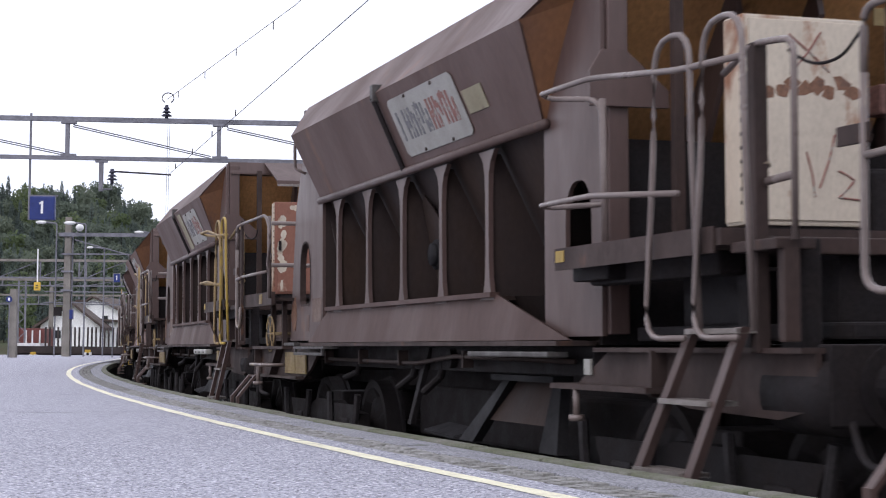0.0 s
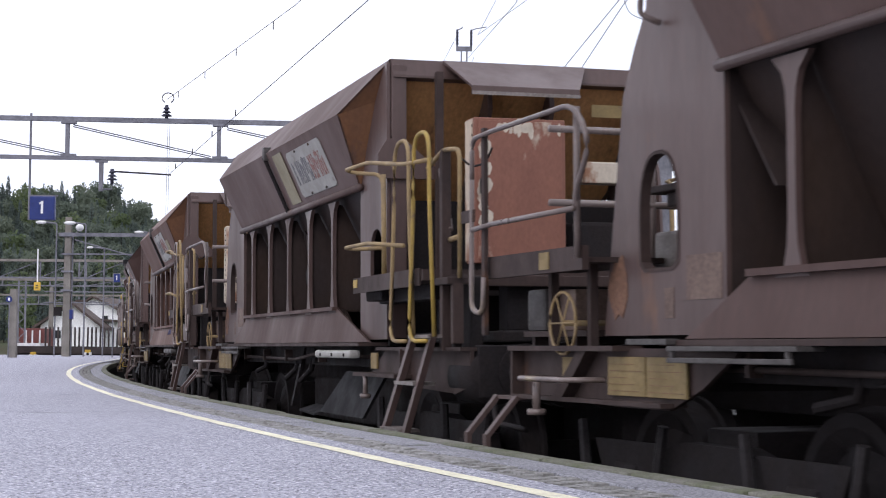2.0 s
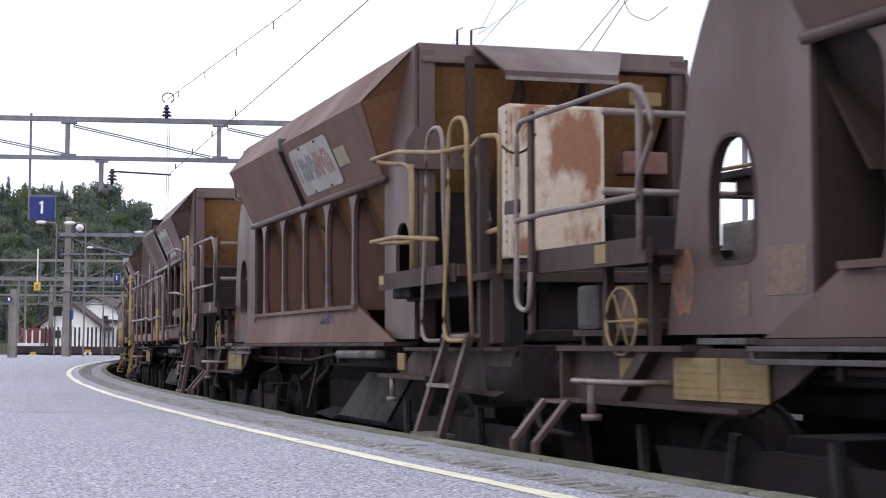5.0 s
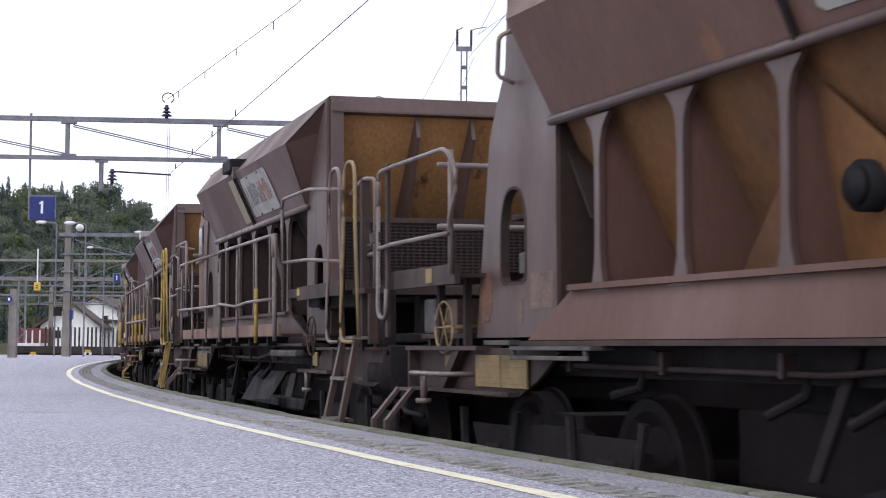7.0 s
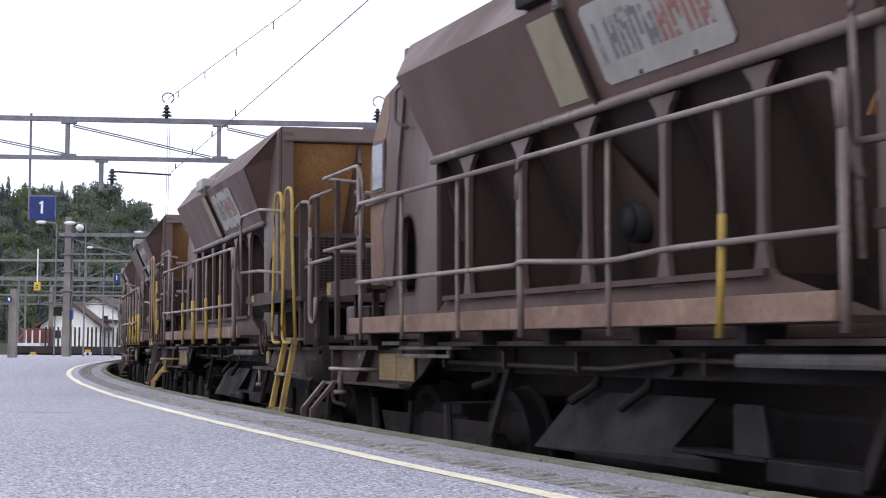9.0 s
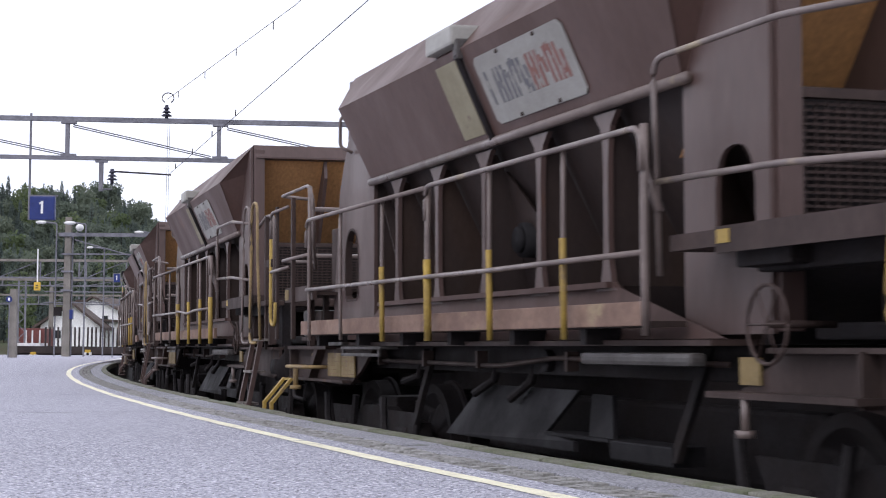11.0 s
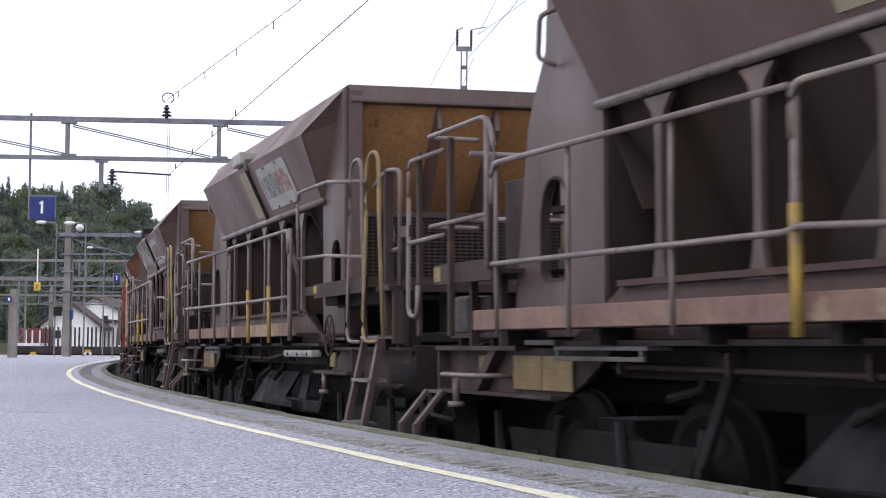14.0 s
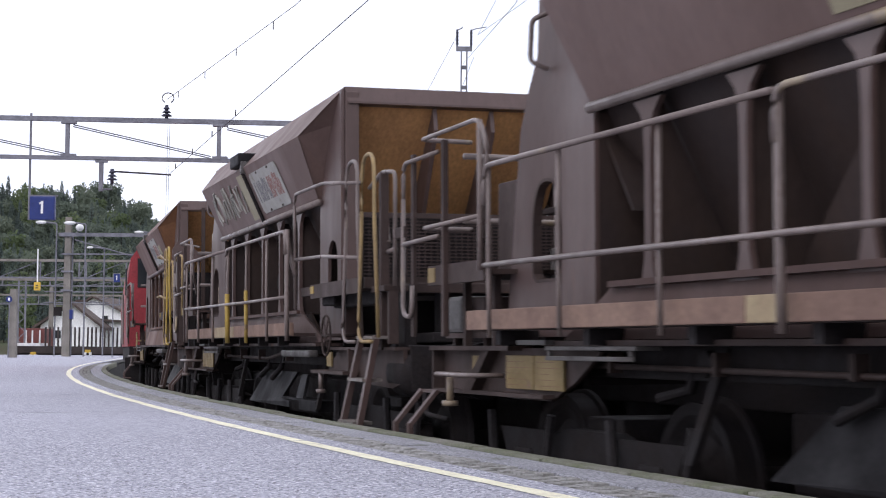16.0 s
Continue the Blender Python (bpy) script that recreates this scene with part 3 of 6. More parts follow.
def wires():
    w = thing("overhead_wires", "thin dark overhead contact wires above the tracks", "wires", "", "")
    near = [((-6.97, 42, 5.58), (-1.0, 21, 5.62)), ((-1.0, 21, 5.62), (6.5, -8, 5.6)),
            
            ((-7.04, 42, 7.5), (-2.72, 30, 7.45)), ((-2.72, 30, 7.45), (9.0, -8, 7.4)), 
            ((2.17, 20.9, 5.6), (0.6, 45, 5.6)), ((2.17, 20.9, 5.6), (4.0, -6, 5.6)),
            ((2.27, 20.9, 5.6), (1.5, 48, 5.6)), ((2.27, 20.9, 5.6), (4.6, -6, 5.6)),
            ((1.18, 27.6, 7.0), (0.5, 45, 9.0)), ((1.18, 27.6, 7.0), (2.4, 0, 7.0)),
            ((0.9, 45, 9.8), (4.5, 20, 8.0)), ((0.35, 45, 9.8), (-3.6, 75, 7.5)), ((0.8, 45, 9.2), (-1.2, 70, 7.2)),
            ((0.9, 45, 9.8), (3.0, 16, 9.5))]
    for a, b in near:
        part("wire", tubes([[a, b]], 0.0065, 0, 5), M_WIRE, w)
    for k in range(4):
        t = k / 4 + 0.12
        a = Vector((-7.04, 42, 7.5)).lerp(Vector((-2.72, 30, 7.45)), t)
        b = Vector((-6.97, 42, 5.58)).lerp(Vector((-1.0, 21, 5.62)), t * 0.58)
        part("dropper", tubes([[a, a + Vector((0, 0, -0.16))]], 0.010, 0, 5), M_WIRE, w)
        part("dropper", tubes([[b, b + Vector((0, 0, 0.12))]], 0.012, 0, 5), M_WIRE, w)
    for dx in (0.0, 0.05):
        part("dropper", tubes([[(-7.0 + dx, 42, 7.0), (-7.02 + dx, 42, 4.0)]], 0.005, 0, 4), M_WIRE, w)
    part("jumper", tubes([[(2.5, 24, 6.6), (2.7, 24.2, 6.15), (3.0, 24.3, 6.05), (3.3, 24.4, 6.3)]], 0.006, 0.1, 5), M_WIRE, w)


wires()


def switch_mast():
    m = thing("switch_mast", "slim twin-post steel mast with a forked insulator head", "mast")
    x, y = 0.53, 45.0
    for dx in (-0.075, 0.075):
        part("post", boxes((x + dx - 0.02, x + dx + 0.02, y - 0.05, y + 0.05, -0.42, 9.35)), M_STEEL, m)
    for k in range(16):
        z = 0.6 + k * 0.55
        part("batten", boxes((x - 0.055, x + 0.055, y - 0.03, y + 0.03, z, z + 0.1)), M_STEEL, m)
    part("head_beam", boxes((x - 0.22, x + 0.22, y - 0.05, y + 0.05, 9.35, 9.47)), M_STEEL, m)
    for dx in (-0.19, 0.19):
        bm = bmesh.new()
        disc(bm, pose(x + dx, y, 9.7), 0.03, 0.48, 10)
        for k in range(4):
            disc(bm, pose(x + dx, y, 9.55 + k * 0.1), 0.045, 0.03, 10)
        part("insulator", bm, M_INSUL, m)
        part("horn", tubes([[(x + dx, y, 9.92), (x + dx + (0.14 if dx > 0 else 0.1), y, 9.97), (x + dx + (0.42 if dx > 0 else 0.16), y, 10.02)]], 0.012, 0, 5), M_WIRE, m)
    return m


switch_mast()


def far_lamp(x, y, z, hood=0.55, ball=False, base=0.0):
    s = thing("platform_lamp", "grey lamp post with a pale rounded lantern head", "street lamp", "platform lamps")
    if ball:
        bm = bmesh.new()
        bmesh.ops.create_uvsphere(bm, u_segments=16, v_segments=10, radius=0.26, matrix=Matrix.Translation((x, y, z)) @ Matrix.Diagonal((1, 1, 0.9, 1)))
        part("lantern", bm, M_LAMP, s, "round white lantern", True)
        part("post", tubes([[(x - 0.3, y, z - 0.5), (x - 0.05, y, z - 0.2)]], 0.04), M_STEEL, s)
        part("collar", tubes([[(x - 0.42, y, base), (x - 0.42, y, z - 0.5), (x - 0.28, y, z - 0.48)]], 0.05), M_STEEL, s)
        return
    bm = bmesh.new()
    bmesh.ops.create_uvsphere(bm, u_segments=14, v_segments=8, radius=hood / 2, matrix=Matrix.Translation((x, y, z)) @ Matrix.Diagonal((1, 0.5, 0.32, 1)))
    part("lantern", bm, M_LAMP, s, "", True)
    part("post", tubes([[(x + 0.2, y, z + 0.03), (x + 0.98, y, z - 0.07), (x + 1.0, y, z - 0.2), (x + 1.0, y, base)]], 0.05, 0.1), M_STEEL, s)


far_lamp(-25.4, 105, 9.10, 0.7)
far_lamp(-22.95, 105, 8.78, 0.5, True)
far_lamp(-23.35, 104, 9.0, 0.75)
far_lamp(-19.2, 105, 8.52, 0.62)
far_lamp(-24.6, 116, 8.2, 0.5)


def near_lamp():
    s = thing("flat_lamp", "grey flat-topped floodlight on a tall post", "street lamp")
    part("post", tubes([[(5.45, 30, -0.4), (5.45, 30, 6.1)]], 0.05), M_STEEL, s)
    part("head", boxes((5.3, 5.72, 29.8, 30.2, 6.33, 6.52), bevel=0.03), M_STEEL, s)
    part("neck", boxes((5.4, 5.5, 29.95, 30.05, 6.05, 6.35)), M_STEEL, s)


near_lamp()


def mast(x, y, top, w, label, arms=()):
    m = thing("line_mast", label, "mast", "overhead line masts")
    bm = bmesh.new()
    a, b = w / 2 * 1.15, w / 2 * 0.85
    lo = [bm.verts.new((x + sx * a, y + sy * a, -0.42)) for sx, sy in ((-1, -1), (1, -1), (1, 1), (-1, 1))]
    hi = [bm.verts.new((x + sx * b, y + sy * b, top)) for sx, sy in ((-1, -1), (1, -1), (1, 1), (-1, 1))]
    bm.faces.new(hi)
    for i in range(4):
        bm.faces.new((lo[i], lo[(i + 1) % 4], hi[(i + 1) % 4], hi[i]))
    part("post", bm, M_MAST, m)
    for z, x0, x1, t in arms:
        part("crossarm", boxes((x0, x1, y - w * 0.8, y - w * 0.65, z - t / 2, z + t / 2)), M_STEEL, m)
        part("clamp", boxes((x - w * 0.75, x + w * 0.75, y - w * 0.7, y + w * 0.6, z - t * 0.6, z + t * 0.6)), M_STEEL, m)
    return m


m1 = mast(-23.65, 105, 9.43, 0.42, "square grey concrete line mast with steel crossarms", ((8.32, -24.2, -14.0, 0.22), (7.1, -24.0, -12, 0.09), (6.0, -24.0, -23.2, 0.1), (4.8, -24, -23.3, 0.1)))
part("stay", tubes([[(-23.2, 104.8, 8.0), (-19.2, 104.8, 6.9)]], 0.04), M_STEEL, m1)
part("relay_box", boxes((-24.4, -23.95, 104.6, 104.9, 3.2, 3.75)), M_DARK, m1)
part("relay_box", boxes((-23.40, -23.2, 104.6, 104.9, 3.0, 3.6)), M_BLUE, m1)
mast(-32.85, 140, 6.3, 0.34, "grey concrete line mast beyond the tracks", ((5.9, -33.4, -26, 0.1), (5.0, -33.3, -28.0, 0.1)))
mast(-23.15, 90, 4.35, 0.38, "pale square concrete post at the platform end")
s = thing("round_sign", "round blue sign on a thin post", "sign")
bm = disc(bmesh.new(), pose(-23.3, 89.6, 3.78, 90), 0.17, 0.03, 20)
part("disc", bm, M_BLUE, s)
part("disc_mark", boxes((-23.35, -23.25, 89.57, 89.583, 3.7, 3.86)), M_SIGNWHITE, s)
part("post", tubes([[(-23.3, 89.65, -0.42), (-23.3, 89.65, 3.7)]], 0.03), M_STEEL, s)


def lattice(x, y, top, w):
    m = thing("lattice_mast", "grey steel lattice mast behind the tracks", "mast", "lattice masts")
    for dx in (-w / 2, w / 2):
        part("leg", boxes((x + dx - 0.06, x + dx + 0.06, y - 0.06, y + 0.06, -0.42, top)), M_STEEL, m)
    bm = bmesh.new()
    n = int(top / 0.6)
    for k in range(n):
        s_ = 1 if k % 2 else -1
        tube(bm, [(x - s_ * w / 2, y, k * 0.6), (x + s_ * w / 2, y, k * 0.6 + 0.6)], 0.035, 0, 5)
    part("lacing", bm, M_STEEL, m)


lattice(-32.8, 130, 6.4, 0.55)


def far_gantry(y, z, h, x0, x1, struts):
    g = thing("far_gantry", "pale steel gantry far along the station", "gantry", "far gantries")
    part("top_chord", boxes((x0, x1, y - 0.1, y + 0.1, z - 0.09, z + 0.09)), M_MAST, g)
    part("bottom_chord", boxes((x0, x1, y - 0.1, y + 0.1, z - h - 0.06, z - h + 0.06)), M_STEEL, g)
    for x in struts:
        part("strut", boxes((x - 0.05, x + 0.05, y - 0.06, y + 0.06, z - h, z)), M_STEEL, g)
    for a, b in zip(struts, struts[1:]):
        part("diagonal", tubes([[(a, y, z - h), (b, y, z)]], 0.035, 0, 5), M_STEEL, g)
    for x in (x0 + 0.2, x1 - 0.2):
        part("leg", boxes((x - 0.15, x + 0.15, y - 0.15, y + 0.15, -0.42, z)), M_STEEL, g)


far_gantry(120, 7.48, 1.25, -44, -12, (-32, -29, -26.2, -25.7, -22.8, -20))
far_gantry(140, 6.9, 0.5, -50, -14, (-37, -33, -30, -27, -24))
far_gantry(165, 6.4, 0.9, -55, -15, (-44, -40, -36, -32, -28))
s = thing("hanging_signal", "yellow box signal hanging on a thin pole", "signal")
part("box", boxes((-29.4, -28.95, 119.75, 119.98, 5.3, 5.9), bevel=0.03), M_HEADLIGHT, s)
part("pole", boxes((-29.22, -29.13, 119.84, 119.92, 5.9, 8.3)), M_SIGNWHITE, s)
for z in (5.45, 5.62):
    part("lens", boxes((-29.26, -29.1, 119.73, 119.75, z, z + 0.08)), M_INK, s)


def flat_wagon():
    f = thing("flat_wagon", "dark flat wagon with upright stakes parked beyond the platform", "rail wagon")
    y = 130.0
    part("deck", boxes((-33.4, -8, y - 1.3, y + 1.3, 0.75, 1.32), bevel=0.03), M_FLAT, f)
    part("sole", boxes((-33.4, -8, y - 1.2, y + 1.2, 0.35, 0.75)), M_DARK, f)
    mesh = finish(boxes((-0.055, 0.055, -0.08, 0.08, 0, 1.5)), "stake", M_FLAT)
    for k in range(52):
        ob = new("stake", mesh)
        ob.parent = f
        ob.location = (-30.6 + k * 0.325, y - 1.25, 1.3)
        ob.rotation_euler = (0, random.uniform(-0.015, 0.015), 0)
    for x, z in ((-31.5, 0.75), (-27.3, 0.95)):
        part("lamp_plate", boxes((x - 0.22, x + 0.22, y - 1.36, y - 1.31, z - 0.12, z + 0.12), bevel=0.01), M_HEADLIGHT, f)
        for dx in (-0.2, 0.2):
            part("lens", boxes((x + dx - 0.1, x + dx + 0.1, y - 1.39, y - 1.36, z - 0.28, z - 0.08)), M_SIGNWHITE, f)
    part("load_panel", boxes((-33.2, -31.0, y - 1.2, y + 1.2, 1.32, 1.55)), M_SIGNWHITE, f)
    for k in range(4):
        x = -31.8 + k * 5.5
        bm = bmesh.new()
        disc(bm, pose(x, y - 0.8, 0.15, 90), 0.46, 0.13, 20)
        part("wheel", bm, M_DARK, f)


flat_wagon()
s = thing("red_container", "dull red container with white door stripes", "container")
part("body", boxes((-34.0, -32.0, 134, 138, -0.42, 2.75), bevel=0.04), M_REDBOX, s)
for x in (-33.4, -32.9, -32.3):
    part("stripe", boxes((x - 0.06, x + 0.06, 133.95, 134.0, 1.3, 2.6)), M_SIGNWHITE, s)
s = thing("orange_machine", "small orange track machine beside the post", "machine")
part("body", boxes((-35.6, -34.0, 126, 128, 0.55, 1.35), bevel=0.1), M_ORANGE, s)
part("cab", boxes((-35.4, -34.6, 126.2, 127.8, 1.35, 1.9), bevel=0.08), M_ORANGE, s)
part("track_base", boxes((-35.8, -33.9, 125.9, 128.1, -0.42, 0.55), bevel=0.05), M_DARK, s)


def house(x0, x1, y0, y1, base, eave, apex_x, apex, label, windows):
    h = thing("house", label, "house", "houses by the line")
    bm = bmesh.new()
    prism(bm, [(x0, base), (x0, eave), (apex_x, apex), (x1, eave), (x1, base)], "y", y0, y1)
    part("wall", bm, M_HOUSE, h, "white painted boarding")
    t = 0.28
    for a, b in (((x0, eave), (apex_x, apex)), ((x1, eave), (apex_x, apex))):
        d = Vector((a[0] - b[0], a[1] - b[1])).normalized() * 0.7
        e = (a[0] + d.x, a[1] + d.y)
        bm = bmesh.new()
        prism(bm, [(e[0], e[1] + 0.02), (b[0], b[1] + 0.02), (b[0], b[1] + t), (e[0], e[1] + t)], "y", y0 - 0.6, y1 + 0.6)
        part("roof", bm, M_ROOF, h, "dark brown tiled roof")
    for wx, wz, ww, wh in windows:
        w = part("window", boxes((wx - ww / 2 - 0.08, wx + ww / 2 + 0.08, y0 - 0.05, y0 + 0.02, wz - wh / 2 - 0.08, wz + wh / 2 + 0.08)), M_SIGNWHITE, h)
        part("pane", boxes((wx - ww / 2, wx + ww / 2, y0 - 0.07, y0 - 0.052, wz - wh / 2, wz + wh / 2)), M_GLASS, w)
    part("chimney", boxes((apex_x - 0.4, apex_x + 0.4, y0 + 3, y0 + 3.8, apex - 0.5, apex + 0.5)), M_ROOF, h)


house(-35.9, -30.6, 149, 151.5, -0.42, 3.2, -33.1, 5.1, "white wooden house with a brown gabled roof", [(-34.3, 2.4, 0.5, 0.7)])
house(-39.4, -34.2, 178, 192, -0.42, 5.0, -37.3, 6.6, "larger white house with a dark roof behind", [(-36.0, 4.2, 0.6, 0.9)])
s = thing("long_shed", "long low white shed with a thin dark roof", "shed")
part("wall", boxes((-31.0, -18.0, 152, 157, -0.42, 2.9)), M_HOUSE, s)
bm = bmesh.new()
prism(bm, [(-32.5, 3.75), (-18, 2.9), (-18, 3.1), (-32.5, 3.95)], "y", 151.5, 157.5)
part("roof", bm, M_ROOF, s)
bm = bmesh.new()
prism(bm, [(-31.0, 2.9), (-31.0, 3.66), (-18.0, 2.95), (-18.0, 2.9)], "y", 152, 157)
part("gable", bm, M_HOUSE, s)


# ---------------------------------------------------------------- wooded hill
def hill_height(x, y):
    t = min(1.0, max(0.0, (y - 215) / 190))
    side = 1.0 - min(0.8, max(0.0, (x / y * 350 + 70) / 45)) - min(0.2, max(0, (-x - 130) / 400))
    return -0.42 + 34.5 * (t ** 1.1) * side + 1.2 * noise.noise(Vector((x * 0.03, y * 0.03, 0)))


def hill():
    verts, faces = [], []
    nx, ny = 50, 24
    for j in range(ny):
        for i in range(nx):
            x, y = -320 + i * 10, 215 + j * 10
            verts.append((x, y, hill_height(x, y) if j else -0.5))
    for j in range(ny - 1):
        for i in range(nx - 1):
            a = j * nx + i
            faces.append((a, a + 1, a + nx + 1, a + nx))
    me = bpy.data.meshes.new("hill")
    me.from_pydata(verts, [], faces)
    me.materials.append(M_GRASS)
    tagged(new("hill", me), "grassy hillside under the woods", "hill", "", "structure")


hill()


def crown_mesh(kind, seed, mat):
    """A crown of many small leaf sprays. Conifers taper in drooping tiers; broad trees gather in uneven clumps."""
    rng = random.Random(seed)
    verts, faces = [], []

    def spray(c, d, size):
        up = Vector((rng.uniform(-1, 1), rng.uniform(-1, 1), rng.uniform(-1, 1))).normalized()
        s = d.cross(up).normalized() * size * 0.5
        i = len(verts)
        verts.extend([tuple(c - s), tuple(c + s), tuple(c + d * size + s * 0.4), tuple(c + d * size * 0.8 - s * 0.8)])
        faces.append((i, i + 1, i + 2, i + 3))
    if kind == "conifer":
        H = 11.0
        for tier in range(46):
            z = 1.0 + tier / 46 * (H - 1.0)
            r = 1.7 * (1 - (z / H)) ** 0.85 * rng.uniform(0.75, 1.15) + 0.08
            for k in range(max(5, int(11 * (1 - z / H)) + 4)):
                a = rng.uniform(0, 2 * math.pi)
                d = Vector((math.cos(a), math.sin(a), -0.35))
                for q in (0.25, 0.55, 0.85):
                    spray(Vector((0, 0, z)) + d * r * q, (d + Vector((rng.uniform(-.4, .4), rng.uniform(-.4, .4), rng.uniform(-.3, .2)))).normalized(), 0.5 * (1 - z / H * 0.55))
    else:
        clumps = [(Vector((rng.uniform(-1.7, 1.7), rng.uniform(-1.7, 1.7), rng.uniform(3.0, 8.0))), rng.uniform(0.8, 1.5)) for _ in range(15)]
        for c, r in clumps:
            for k in range(62):
                d = Vector((rng.gauss(0, 1), rng.gauss(0, 1), rng.gauss(0, 1))).normalized()
                spray(c + d * r * rng.uniform(0.6, 1.0), (d + Vector((rng.uniform(-1, 1), rng.uniform(-1, 1), rng.uniform(-1, 0.6)))).normalized(), rng.uniform(0.3, 0.55))
    me = bpy.data.meshes.new("crown")
    me.from_pydata(verts, [], faces)
    me.materials.append(mat)
    return me


def trunk_mesh(h, r):
    bm = bmesh.new()
    disc(bm, pose(0, 0, h / 2 - 0.5), r, h + 1.0, 8, r * 0.15)
    for k in range(5):
        a = k * 2.4
        z = h * (0.35 + 0.1 * k)
        tube(bm, [(0, 0, z), (math.cos(a) * 0.9, math.sin(a) * 0.9, z + 0.7)], 0.05, 0, 5)
    return finish(bm, "trunk", M_BARK)


def woods():
    kinds = [("conifer", crown_mesh("conifer", 1, M_LEAF_DARK), trunk_mesh(10, 0.16), "dark green spruce on the hillside"),
             ("conifer", crown_mesh("conifer", 2, M_LEAF_DARK), trunk_mesh(10, 0.16), "dark green spruce on the hillside"),
             ("broad", crown_mesh("broad", 3, M_LEAF), trunk_mesh(6, 0.2), "green broadleaf tree on the hillside"),
             ("broad", crown_mesh("broad", 4, M_LEAF), trunk_mesh(6, 0.2), "green broadleaf tree on the hillside"),
             ("broad", crown_mesh("broad", 5, M_LEAF_PALE), trunk_mesh(6, 0.15), "pale green birch on the hillside")]
    rng = random.Random(11)
    made = []
    for k, (kind, crown, trunk, label) in enumerate(kinds):
        t = thing("tree", label, "tree", "trees on the hill")
        for name, me in (("trunk", trunk), ("crown", crown)):
            ob = new(name, me)
            ob.parent = t
        made.append(t)
    count = 0
    for row in range(15):
        y = 222 + row * 13
        for col in range(19):
            x = -(y * 0.285) + col * y * 0.0122 + rng.uniform(-1.6, 1.6) - 2
            yy = y + rng.uniform(-4, 4)
            k = rng.choice((0, 1, 0, 1, 0, 1, 2, 3, 2, 4))
            s = rng.uniform(0.75, 1.2) * (0.84 if k > 1 else 0.70)
            m = Matrix.Translation((x, yy, hill_height(x, yy))) @ Matrix.Rotation(rng.uniform(0, 6.28), 4, "Z") @ Matrix.Diagonal((s, s, s * rng.uniform(0.9, 1.15), 1))
            if count < len(made):
                k = count
                made[k].matrix_basis = m
            else:
                t = copy_thing(made[k], Matrix())
                t.matrix_basis = m
            count += 1
    for k in range(26):
        x, y = 20 + k * 9 + rng.uniform(-3, 3), 190 + rng.uniform(-15, 40)
        t = copy_thing(made[rng.choice((2, 3, 4, 0))], Matrix())
        t.matrix_basis = Matrix.Translation((x, y, -0.4)) @ Matrix.Rotation(rng.uniform(0, 6.28), 4, "Z")
    # the close-grown rest of the forest, too many to count
    for name, crowns, mat, n in (("spruce_forest", (kinds[0][1], kinds[1][1]), M_LEAF_DARK, 420), ("broadleaf_forest", (kinds[2][1], kinds[3][1]), M_LEAF, 290)):
        vs, fs, at = [], [], 0
        shapes = []
        for me in crowns:
            co = np.empty(len(me.vertices) * 3)
            me.vertices.foreach_get("co", co)
            ix = np.empty(len(me.polygons) * 4, dtype=int)
            me.polygons.foreach_get("vertices", ix)
            shapes.append((co.reshape(-1, 3), ix.reshape(-1, 4)))
        for k in range(n):
            y = 228 + 182 * math.sqrt(rng.random())
            x = y * rng.uniform(-0.285, -0.055)
            co, ix = shapes[k % 2]
            a, q = rng.uniform(0, 6.28), rng.uniform(0.55, 1.0) * (0.72 if n > 300 else 0.82)
            c, d = math.cos(a) * q, math.sin(a) * q
            vs.append(co @ np.array([[c, d, 0], [-d, c, 0], [0, 0, q * rng.uniform(0.9, 1.1)]]) + (x, y, hill_height(x, y) - 0.3))
            fs.append(ix + at)
            at += len(co)
        v, f = np.concatenate(vs), np.concatenate(fs)
        me = bpy.data.meshes.new(name)
        me.vertices.add(len(v))
        me.vertices.foreach_set("co", v.ravel())
        me.loops.add(f.size)
        me.loops.foreach_set("vertex_index", f.ravel().astype(np.int32))
        me.polygons.add(len(f))
        me.polygons.foreach_set("loop_start", np.arange(0, f.size, 4, dtype=np.int32))
        me.update(calc_edges=True)
        me.materials.append(mat)
        tagged(new(name, me), "dense %s woods covering the hillside" % ("dark spruce" if n > 300 else "green broadleaf"), "forest", "", "stuff")


woods()

# ---------------------------------------------------------------- the ballast wagons
# In a wagon's own space x runs forwards, y to its left (the platform lies at -y) and z up from the rail.
TOP, KNEE, SILL = 3.63, 3.225, 2.61
REACH = 1.475


def P(u, v, w):
    return Vector((u, -v, w))


def oval(cx, cz, rx, rz, n, start, flat=False):
    out = []
    for k in range(n):
        a = start + 2 * math.pi * k / n
        c, s = math.cos(a), math.sin(a)
        z = cz + rz * s
        x = cx + rx * (abs(c) ** 0.75) * (1 if c > 0 else -1)
        if flat and s < 0:
            x = cx + rx * max(-1, min(1, c * 1.35))
            z = cz + rz * max(-1.0, s * 1.25)
        out.append((x, z))
    return out


